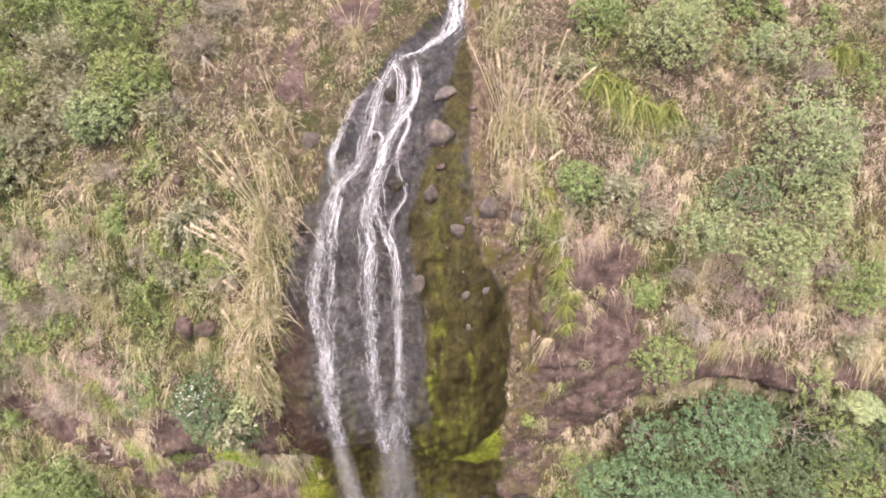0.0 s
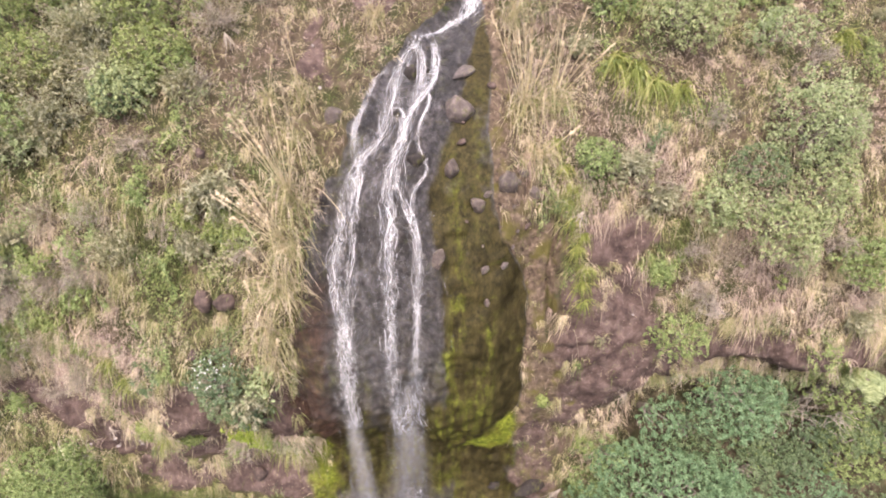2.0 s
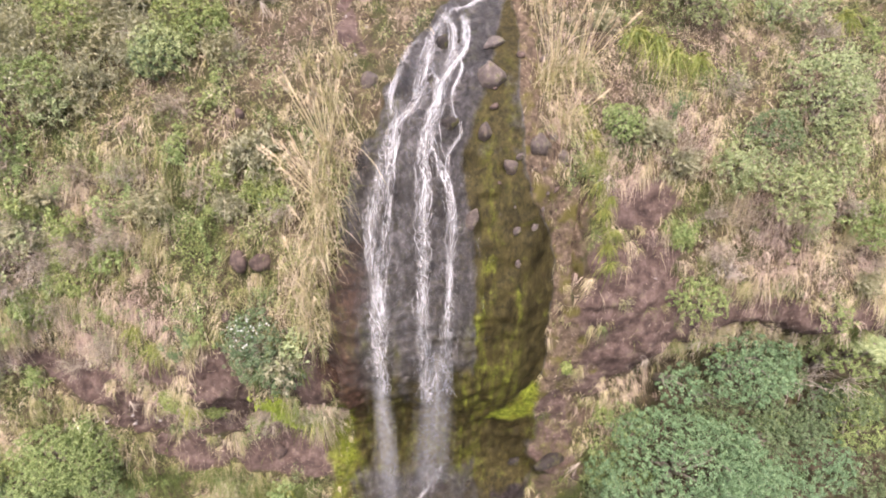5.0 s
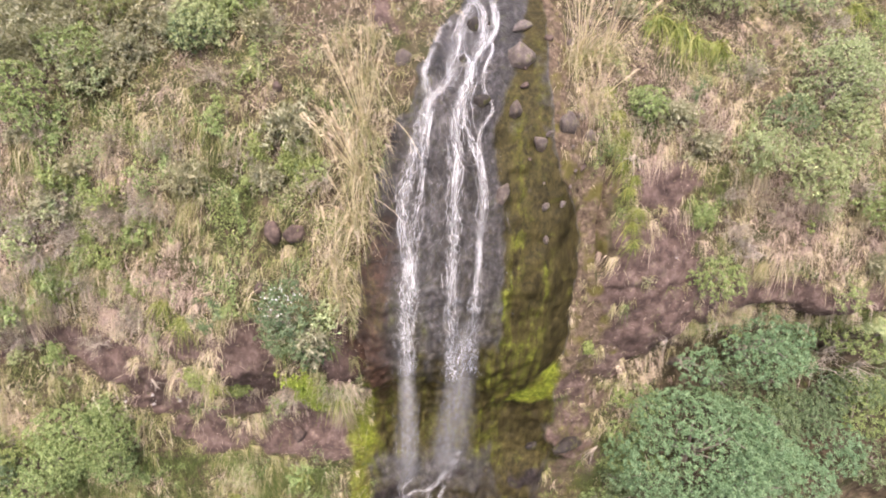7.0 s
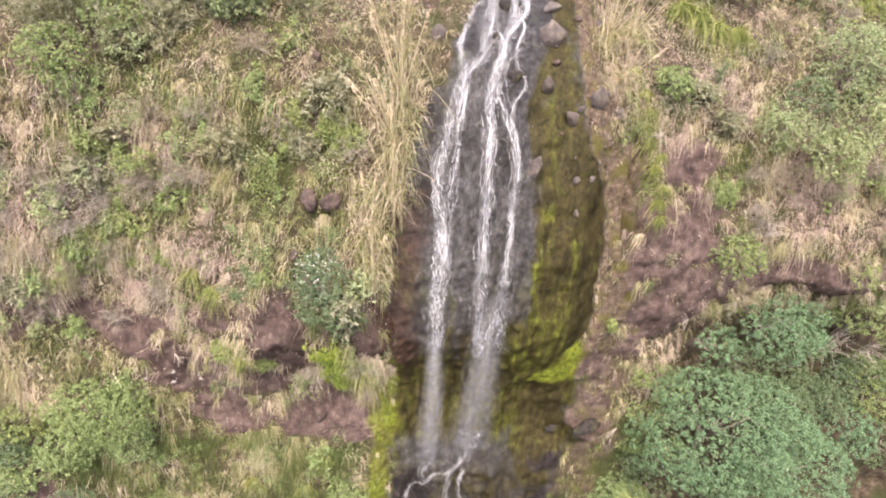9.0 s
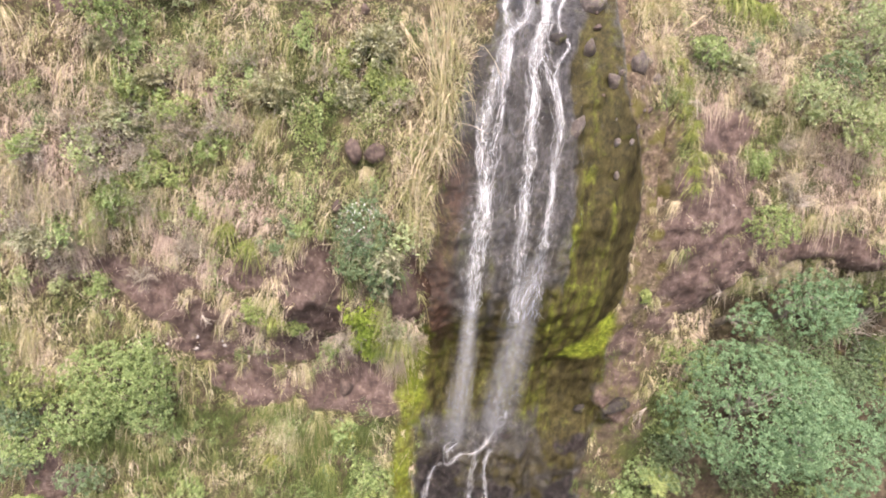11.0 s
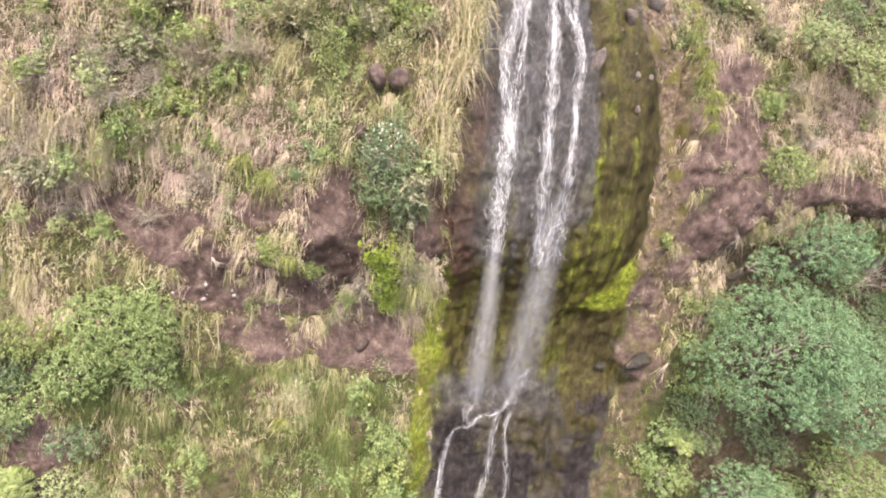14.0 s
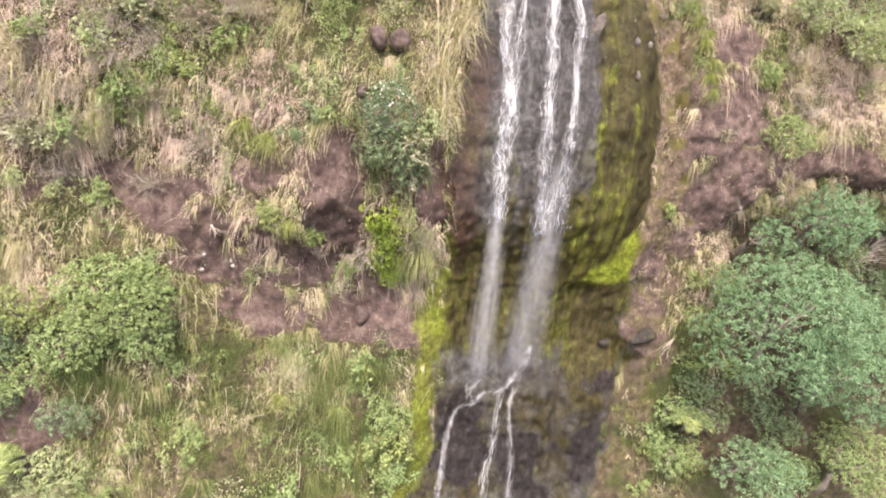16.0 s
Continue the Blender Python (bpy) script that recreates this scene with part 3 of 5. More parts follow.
def stream(rng, points, wide, count, thick, parent, name, label="", mat=WATER, out=0.1, body=1.0):
    """Many threads of white water that run together down the rock and part again."""
    x, z = along(points)
    n = len(x)
    wide = np.interp(np.linspace(0, 1, n), np.linspace(0, 1, len(wide)), wide)
    pieces, bodies = [], []
    for k in range(int(1.35 * count)):
        m = int(rng.integers(7, 26))
        a = int(rng.integers(-m // 2, n - m // 2))
        q = slice(max(a, 0), min(a + m, n))
        if q.stop - q.start < 5:
            continue
        lane = np.clip(rng.normal() * 0.95, -2, 2)
        off = wide[q] * (lane + 0.9 * vnoise(z[q] * 2.2 + 40 * k, k * 3.1) + 0.55 * vnoise(z[q] * 7 + 9 * k, k * 1.7))
        xx, zz = x[q] + off, z[q]
        yy = depth(xx, zz) - out - 0.05 * rng.random() - 0.03 * vnoise(zz * 4, k)
        w = 1.3 * thick * (0.4 + 1.2 * rng.random() ** 2) * (0.7 + 0.6 * vnoise(zz * 4, k * 7.7))
        s = np.linspace(0, 1, len(xx))
        fade = smooth(0, 0.15, s) * smooth(1, 0.85, s)
        w = w * (0.25 + 0.75 * fade)
        tilt = 0.4 * rng.normal()
        pieces.append(np.stack([np.stack([xx - w, yy + tilt * w, zz], -1), np.stack([xx + w, yy - tilt * w, zz], -1)], 1))
        bodies.append(body * (0.4 + 0.6 * rng.random()) * (0.15 + 0.85 * fade))
    for k in range(count * 2):
        i = int(rng.integers(0, n))
        xx = x[i] + wide[i] * np.clip(rng.normal(), -2, 2)
        zz = z[i] + rng.uniform(-0.04, 0.04)
        yy = float(depth(xx, zz)) - out - 0.08 * rng.random()
        w, h = thick * rng.uniform(0.8, 2.2), rng.uniform(0.02, 0.07)
        pieces.append(np.array([[[xx - w, yy, zz], [xx + w, yy, zz]], [[xx - 0.5 * w, yy - 0.01, zz - h], [xx + 0.7 * w, yy - 0.01, zz - h]]]))
        bodies.append(np.full(2, body * rng.uniform(0.3, 0.9)))
    return part(name, strips_mesh(name, pieces, bodies, mat), mat, parent, label)


def falling(rng, x0, x1, top, foot, parent, name, label="", lean=0.0, body=0.115):
    """Water that has left the rock: a few thin curtains, one before the other, and single threads among them."""
    ob = None
    for k in range(4):
        u = np.linspace(-1, 1, 17)
        zz = np.linspace(top + 0.5, foot - 0.2, 60) + rng.uniform(-0.1, 0.1)
        f = np.clip((top - zz) / (top - foot), 0, 1)[:, None]
        mid = 0.5 * (x0 + x1) + lean * f + (0.12 * rng.normal() * f + 0.05 * vnoise(zz * 0.8, k * 5.0)[:, None]) * (x1 - x0)
        half = 0.5 * (x1 - x0) * (0.85 + 0.95 * f) * rng.uniform(0.85, 1.1)
        xx = mid + u * half
        yy = float(depth(0.5 * (x0 + x1), top)) - 0.06 - 0.07 * k - 0.5 * np.sqrt(f) + 0.05 * u
        b = body * rng.uniform(0.8, 1.1) * np.exp(-(1.6 * u) ** 2) * (1 - smooth(0.9, 1.0, np.abs(u)))
        b = b * smooth(-0.02, 0.22, (top + 0.5 - zz) / (top - foot))[:, None] * smooth(0.0, 0.16, (zz - foot + 0.25) / (top - foot))[:, None]
        b = b * (1 - 0.45 * f) * (1 + 0.6 * vnoise(xx * 9, zz[:, None] * 0.5 + 7 * k, k * 3.0))
        me = grid_mesh("curtain", np.stack([xx, yy + 0 * xx, zz[:, None] + 0 * xx], -1), b, SPRAY)
        part(name, me, SPRAY, parent, label)
    pieces, bodies = [], []
    s = np.linspace(0, 1, 16)
    for k in range(60):
        x = 0.5 * (x0 + x1) + (x1 - x0) * np.clip(0.36 * rng.normal(), -0.7, 0.7)
        zt = top + 0.3 - rng.random() * (top - foot) * 0.8
        zb = max(foot - 0.1 + rng.random() * 0.5, zt - rng.uniform(0.15, 0.6) * (top - foot))
        zz = zt + (zb - zt) * s
        f = np.clip((top - zz) / (top - foot), 0, 1)
        xx = x + lean * f + 0.08 * rng.normal() * f
        yy = float(depth(np.clip(x, x0, x1), top)) - 0.1 - 0.2 * rng.random() - 0.5 * np.sqrt(f)
        w = rng.uniform(0.006, 0.014) * (0.6 + 0.9 * f)
        pieces.append(np.stack([np.stack([xx - w, yy, zz], -1), np.stack([xx + w, yy, zz], -1)], 1))
        bodies.append(0.24 * rng.uniform(0.4, 1.0) * np.sin(np.pi * np.clip(s, 0.01, 0.99)) ** 0.7)
    part("water_thread", strips_mesh("water_thread", pieces, bodies, SPRAY), SPRAY, parent)["kind"] = "stuff"


def grid_mesh(name, co, body, mat):
    r, c = co.shape[:2]
    i = np.arange(r * c).reshape(r, c)
    f = np.stack([i[:-1, :-1], i[:-1, 1:], i[1:, 1:], i[1:, :-1]], -1).reshape(-1, 4)
    me = bpy.data.meshes.new(name)
    me.from_pydata(co.reshape(-1, 3).tolist(), [], f.tolist())
    a = me.attributes.new("body", "FLOAT", "POINT")
    a.data.foreach_set("value", np.clip(body, 0, 1).reshape(-1).astype(np.float32))
    me.shade_smooth()
    me.materials.append(mat)
    return me


def halo(rng, points, wide, parent, name, label=""):
    """The soft body of a stream between its bright threads."""
    x, z = along(points)
    n = len(x)
    wide = np.interp(np.linspace(0, 1, n), np.linspace(0, 1, len(wide)), wide)
    for k in range(2):
        u = np.linspace(-1, 1, 9)
        xx = x[:, None] + (u * wide[:, None] * 1.7) + 0.3 * (wide * vnoise(z * 2.2 + 30 * k, 8.0))[:, None]
        zz = z[:, None] + 0 * xx
        yy = depth(xx, zz) - 0.09 - 0.05 * k
        b = 0.055 * np.linspace(0.4, 1.1, n)[:, None] * np.exp(-(1.5 * u) ** 2) * (1 - smooth(0.85, 1.0, np.abs(u))) * (1 + 0.7 * vnoise(xx * 8, zz * 1.5, 4.0 + k))
        b = b * (smooth(0, 8, np.arange(n)) * smooth(n - 1, n - 12, np.arange(n)))[:, None]
        part(name, grid_mesh(name, np.stack([xx, yy, zz], -1), b, SPRAY), SPRAY, parent, label)


rng = np.random.default_rng(7)
fall = thing("waterfall", on(-1.5, 3.3), "thin white waterfall over a dark wet rock face", "waterfall")
fall.matrix_basis = Matrix()
CHUTE = [(0.5, 20.6), (0.44, 19.62), (0.33, 19.26), (0.17, 19.05), (-0.22, 18.84), (-0.6, 18.72), (-1.21, 18.66)]
NEAR = [(-1.24, 18.64), (-1.5, 18.36), (-1.73, 18.1), (-1.8, 17.86), (-1.81, 17.63), (-1.97, 17.36), (-2.0, 17.08), (-2.14, 16.93), (-2.46, 16.73), (-2.72, 16.5), (-2.9, 16.19), (-3.02, 15.69),
        (-3.18, 15.05), (-3.3, 14.32), (-3.22, 13.32), (-3.14, 12.35), (-3.18, 10.64), (-3.12, 9.5), (-3.1, 9.0)]
NEAR_2 = [(-2.55, 16.68), (-2.64, 16.45), (-2.69, 16.06), (-2.77, 15.62), (-2.8, 15.15), (-2.86, 14.57), (-2.98, 13.77), (-3.05, 12.78), (-3.06, 12.12), (-3.12, 10.83), (-3.05, 9.2)]
MIDDLE = [(-0.75, 18.58), (-0.69, 18.2), (-0.85, 17.88), (-1.15, 17.65), (-1.39, 17.41), (-1.5, 17.22), (-1.64, 16.84), (-1.85, 16.43), (-1.93, 15.9), (-1.9, 15.6), (-1.89, 14.97), (-1.93, 14.29),
          (-1.92, 13.58), (-1.93, 12.83), (-1.88, 11.8), (-1.83, 10.73), (-1.75, 8.8)]
MIDDLE_2 = [(-1.28, 18.59), (-1.05, 18.36), (-1.04, 18.11), (-1.12, 17.82), (-1.37, 17.55)]
FAR = [(-1.36, 17.42), (-1.61, 16.85), (-1.78, 16.47), (-1.66, 16.1), (-1.46, 15.65), (-1.24, 15.17), (-1.15, 14.5), (-1.17, 13.77), (-1.18, 12.9), (-1.24, 11.87), (-1.2, 10.76), (-1.12, 8.8)]
THREAD = [(-0.97, 17.84), (-0.81, 17.67), (-0.99, 17.4), (-1.15, 17.14), (-1.12, 16.75), (-0.88, 16.53), (-0.94, 16.34), (-1.22, 16.14), (-1.32, 15.81), (-1.3, 15.3)]
FOOT = [(-1.1, 4.9), (-1.37, 4.17), (-1.82, 3.72), (-2.17, 3.63), (-2.88, 3.49), (-3.11, 3.18), (-3.48, 2.9), (-3.72, 2.41), (-3.84, 1.33), (-4.08, 0.11), (-4.3, -1.0)]
FOOT_2 = [(-2.07, 3.62), (-2.3, 3.25), (-2.27, 2.02), (-2.27, 1.36), (-2.45, 0.42), (-2.5, -1.0)]
FOOT_3 = [(-1.63, 3.58), (-1.84, 3.09), (-1.69, 2.17), (-1.58, 1.43), (-1.61, 0.06), (-1.7, -1.0)]
stream(rng, CHUTE, [0.1, 0.1, 0.16, 0.16, 0.1, 0.06, 0.08], 90, 0.011, fall, "top_chute", "solid white chute at the brink")
stream(rng, NEAR, [0.07, 0.09, 0.1, 0.07, 0.09, 0.11, 0.12, 0.13, 0.16, 0.14, 0.12, 0.1], 190, 0.0068, fall, "near_stream")
stream(rng, NEAR_2, [0.06, 0.07, 0.08, 0.1, 0.12, 0.12, 0.1], 110, 0.0068, fall, "near_stream")
stream(rng, MIDDLE, [0.06, 0.07, 0.12, 0.1, 0.12, 0.1, 0.1, 0.12, 0.14, 0.15, 0.15], 210, 0.0068, fall, "middle_stream")
stream(rng, MIDDLE_2, [0.07, 0.07, 0.06, 0.07], 22, 0.0068, fall, "middle_stream")
stream(rng, FAR, [0.1, 0.1, 0.07, 0.06, 0.08, 0.1, 0.13, 0.15], 130, 0.0068, fall, "far_stream")
stream(rng, THREAD, [0.04, 0.04, 0.03, 0.03, 0.04], 26, 0.007, fall, "side_thread")
stream(rng, [(-2.51, 17.65), (-2.66, 17.44), (-2.8, 17.28), (-2.79, 16.94), (-2.65, 16.67)], [0.05, 0.06, 0.06, 0.07], 26, 0.0055, fall, "side_thread", "", WATER, 0.1, 0.8)
stream(rng, [(-2.0, 18.1), (-2.31, 17.99), (-2.51, 17.65)], [0.04, 0.05, 0.05], 12, 0.005, fall, "side_thread")
stream(rng, [(-1.95, 17.4), (-1.81, 17.5), (-1.58, 17.44), (-1.53, 17.28)], [0.03] * 3, 14, 0.007, fall, "side_thread")
# film and sheet: whitish strips in place of sky reflected by the wet rock
stream(rng, [(-2.2, 16.6), (-2.35, 15.0), (-2.5, 13.0), (-2.4, 11.0), (-2.3, 9.3)], [0.6] * 5, 170, 0.005, fall, "thin_film", "", SHEEN, 0.04, 0.5)
stream(rng, [(-1.6, 18.3), (-1.9, 17.0), (-2.2, 16.0), (-2.3, 14.5), (-2.3, 12.5), (-2.2, 10.5)], [0.3, 0.5, 0.8, 0.95, 0.95, 0.9], 300, 0.016, fall, "water_sheet", "thin sheet of running water, its sky sheen put in as pale strips", SPRAY, 0.05, 0.13)
falling(rng, -3.43, -2.83, 9.8, 3.5, fall, "near_curtain", "grey veil of falling spray", 0.12)
falling(rng, -1.95, -0.95, 10.9, 3.8, fall, "far_curtain", "grey veil of falling spray", -0.05, 0.105)
halo(rng, NEAR, [0.07, 0.09, 0.1, 0.07, 0.09, 0.11, 0.12, 0.13, 0.16, 0.15, 0.14, 0.13], fall, "near_foam", "soft white foam along the stream")
halo(rng, MIDDLE, [0.06, 0.07, 0.1, 0.1, 0.12, 0.1, 0.1, 0.12, 0.14, 0.16, 0.17], fall, "middle_foam", "soft white foam along the stream")
halo(rng, FAR, [0.06, 0.06, 0.06, 0.06, 0.08, 0.1, 0.13, 0.16], fall, "far_foam", "soft white foam along the stream")
stream(rng, FOOT, [0.07, 0.1, 0.1, 0.06, 0.05, 0.06, 0.06, 0.07, 0.09, 0.1], 110, 0.0056, fall, "foot_rivulet")
stream(rng, FOOT_2, [0.06, 0.06, 0.07, 0.07, 0.09], 60, 0.005, fall, "foot_rivulet")
stream(rng, FOOT_3, [0.05, 0.05, 0.07, 0.08, 0.1], 56, 0.005, fall, "foot_rivulet")
stream(rng, [(-2.97, 3.95), (-3.24, 3.53), (-3.11, 3.18)], [0.07] * 3, 14, 0.004, fall, "foot_rivulet")
stream(rng, [(-2.6, 2.8), (-2.6, 1.0), (-2.7, -0.6)], [0.9, 0.9, 0.9], 100, 0.005, fall, "thin_film", "", SHEEN, 0.04, 0.5)


# ---- boulders ----
def boulder_mesh(rng, rx, rz):
    bm = bmesh.new()
    bmesh.ops.create_icosphere(bm, subdivisions=3 if rx > 0.15 else 2, radius=1.0)
    co = np.array([v.co for v in bm.verts])
    k = rng.random(3) * 50
    d = 1 + 0.42 * fnoise(co[:, 0] * 1.1 + k[0], co[:, 1] * 1.1 + k[1], co[:, 2] * 1.1 + k[2], 3)
    for cut in unit(rng.normal(size=(13, 3))):
        reach = co @ cut * d
        d = np.where(reach > 0.66, d * 0.66 / np.maximum(reach, 0.01), d)
    for v, c, s in zip(bm.verts, co, d):
        v.co = Vector((c[0] * s * rx, c[1] * s * (rx + rz) * 0.34, c[2] * s * rz))
    return bm


def boulder(rng, x, z, rx, rz, label, group="", mat=STONE):
    ob = new("boulder", mesh_of("boulder", boulder_mesh(rng, rx * 1.1, rz * 1.1), mat))
    ob.matrix_basis = pose(*on(x, z, min(rx, rz) * (0.06 if -4 < x < 2 else 0.4)), 0, rng.uniform(-15, 15), rng.uniform(0, 40))
    return tagged(ob, label, "rock", group)


ROCKS = [(-0.1, 17.42, 0.38, 0.48), (0.09, 18.05, 0.34, 0.18), (-0.31, 16.4, 0.22, 0.3), (0.41, 15.71, 0.18, 0.26), (1.14, 16.2, 0.3, 0.34), (0.59, 14.28, 0.13, 0.14),
         (1.11, 14.24, 0.12, 0.13), (0.67, 13.42, 0.08, 0.17), (-0.66, 14.5, 0.14, 0.42), (1.88, 15.8, 0.17, 0.2), (1.48, 17.7, 0.14, 0.17), (-3.35, 17.3, 0.3, 0.3)]
for x, z, rx, rz in ROCKS:
    boulder(rng, x, z, 1.15 * rx, 1.1 * rz, "grey boulder lodged in the mossy bed beside the fall", "boulders in the bed")
for r in [(-1.38, 17.95, 0.19, 0.34), (-1.72, 17.36, 0.11, 0.15), (-1.2, 16.5, 0.25, 0.27), (-0.92, 18.05, 0.09, 0.12)]:
    boulder(rng, *r, "dark wet boulder with water running round it", "boulders in the water", DARK_STONE)
# broken stone in the upper bed and down the dry strip
for k in range(16):
    z = rng.uniform(14.6, 18.2)
    e = float(spline(EDGE_RIGHT, z))
    x = rng.uniform(max(e - 1.1, -0.5), e + 0.9)
    s = rng.uniform(0.05, 0.14)
    ob = new("stone", mesh_of("stone", boulder_mesh(rng, s * rng.uniform(0.7, 1.5), s), STONE if k % 3 else BROWN_STONE))
    ob.matrix_basis = pose(*on(x, z, 0.02), 0, rng.uniform(-30, 30), rng.uniform(0, 60))
    tagged(ob, "broken stone bedded beside the mossy rock", "stone", "broken stones")
# the small one at (-6.6, 16.75) is added in place of a dark hole
BROWN = [(-6.69, 13.6, 0.25, 0.36), (-6.15, 13.55, 0.32, 0.28), (-7.06, 12.33, 0.16, 0.16), (-6.6, 16.75, 0.14, 0.17), (-6.73, 5.7, 0.26, 0.4)]
for r in BROWN:
    boulder(rng, *r, "brown rock bedded in the grassy bank", "rocks in the bank", BROWN_STONE)
for r in [(2.62, 5.36, 0.57, 0.26), (1.46, 4.95, 0.26, 0.19), (-0.18, 3.87, 0.19, 0.15)]:
    boulder(rng, *r, "dark brown rock bedded in the grassy bank", "rocks in the bank", DARK_STONE)

# pale stones added where the bank only has small whitish patches
for x, z in [(-9.9, 7.15), (-9.3, 7.25), (-10.5, 7.3), (-9.72, 6.87), (-9.5, 6.95), (-9.2, 7.02), (-9.1, 6.9), (-10.46, 7.15), (-11.2, 7.15), (-11.3, 7.0), (-11.54, 10.03), (-12.1, 7.2), (-11.2, 7.5), (-8.6, 6.6), (-3.77, 17.73), (-3.5, 18.2), (-4.1, 18.4), (-2.6, 19.2), (3.6, 9.4), (4.9, 12.6)]:
    s = rng.uniform(0.025, 0.085)
    ob = new("stone", mesh_of("stone", boulder_mesh(rng, s * rng.uniform(0.5, 1.3), s * rng.uniform(0.7, 1.3)), PALE))
    ob.matrix_basis = pose(*on(x, z, 0.03), 0, rng.uniform(-20, 20), rng.uniform(0, 60))
    tagged(ob, "small pale stone added for a whitish patch on the bare bank", "stone", "pale stones")


# ---- grass: tussocks that hang down the slope ----
GREEN = [(-11.77, 12.9, 0.84, 0.63), (-12.97, 11.76, 0.69, 0.76), (-7.12, 13.66, 1.93, 0.74), (-8.29, 13.93, 1.32, 0.58), (-12.68, 13.55, 1.24, 0.55), (-10.34, 13.44, 0.71, 0.57),
         (-7.55, 14.19, 1.05, 0.67), (-5.94, 15.25, 1.32, 0.88), (-7.75, 16.87, 1.02, 0.58), (-10.08, 15.12, 0.88, 0.59), (-11.11, 13.75, 0.61, 0.91), (-12.8, 14.71, 0.87, 0.58), (-5.09, 11.34, 0.65, 0.65)]
GREEN_2 = [(4.55, 19.08, 0.92, 0.61), (7.27, 17.45, 0.88, 0.59), (5.08, 15.37, 0.88, 0.88), (5.49, 14.18, 0.75, 0.6), (11.1, 14.59, 0.74, 0.89), (-9.63, 5.07, 0.82, 0.41), (-11.02, 4.89, 0.65, 0.41), (2.7, 15.2, 0.7, 2.2), (3.1, 13.6, 0.5, 0.8), (-7.5, 4.4, 0.6, 0.4), (-6.5, 3.2, 0.6, 0.5), (-8.6, 2.2, 0.5, 0.6), (-10.4, 3.6, 0.5, 0.4), (-5.9, 4.8, 0.5, 0.4), (-12.2, 3.0, 0.6, 0.5), (-9.2, 0.9, 0.7, 0.4), (-6.3, 1.2, 0.6, 0.6)]
DRY = [(-11.12, 10.85, 0.87, 0.72), (-9.88, 11.64, 0.87, 0.58), (-14.25, 12.88, 1.61, 0.81), (-8.37, 12.59, 1.32, 0.44), (-14.37, 10.46, 1.25, 0.69), (-9.52, 12.15, 1.42, 0.79), (-5.39, 17.93, 0.89, 0.74), (-2.05, 18.98, 0.92, 0.61)]
DRY_2 = [(3.73, 17.16, 1.02, 0.73), (2.63, 18.21, 0.9, 0.9), (9.23, 12.83, 1.86, 0.46), (11.35, 12.98, 0.93, 0.46), (3.93, 14.99, 0.74, 0.59), (5.31, 16.23, 0.73, 0.44), (4.77, 16.29, 0.8, 0.64), (2.4, 17.6, 1.3, 1.5), (3.4, 18.9, 1.2, 0.7), (8.5, 13.6, 1.2, 0.6)]


def cover(x, z):
    """How thick the grass stands, 0 to 1."""
    c = 1 - np.maximum(smooth(0.1, 0.6, channel(x, z)), np.maximum(border(x, z) * (0.45 + 0.45 * smooth(3.0, 6.5, z)), moss_strip(x, z) * 0.93))
    c = c * (1 - 0.95 * smooth(0.35, 0.15, np.abs(x - crack(z) - 0.05)) * smooth(11.7, 12.2, z) * smooth(15.6, 14.8, z))
    for rx, rz, wide, tall in BROWN:
        c = c * smooth(0.6, 0.95, np.hypot((x - rx) / (wide + 0.04), (z - rz + 0.04) / (tall + 0.06)))
    c = c * (1 - 0.95 * smooth(4.6, 6.2, x) * smooth(9.9, 9.0, z - 0.1 * (x - 8)) * smooth(-1.0, 0.0, z))
    spots = smooth(0.3, 0.55, vnoise(x * 1.5, z * 1.5, 63.0))
    return c * (1 - (0.97 - 0.6 * spots) * np.maximum(bare(x, z, SOIL_LEFT), bare(x, z, SOIL_RIGHT)))


def straw(x, z):
    v = 0.6 + 0.3 * fnoise(x * 0.75, z * 0.75, 14.0, 4)
    v = v + 0.3 * np.maximum(bare(x, z, DRY), bare(x, z, DRY_2)) - 0.3 * np.maximum(bare(x, z, GREEN), bare(x, z, GREEN_2))
    v = v + 0.16 * smooth(2, 4, x) * smooth(12, 14, z) + 0.2 * smooth(-7, -9.5, x) * smooth(9, 10.5, z) * smooth(16, 14, z)
    return v - 0.38 * smooth(6.5, 5, z) - 0.2 * smooth(1, 2, x) * smooth(8, 6, z)


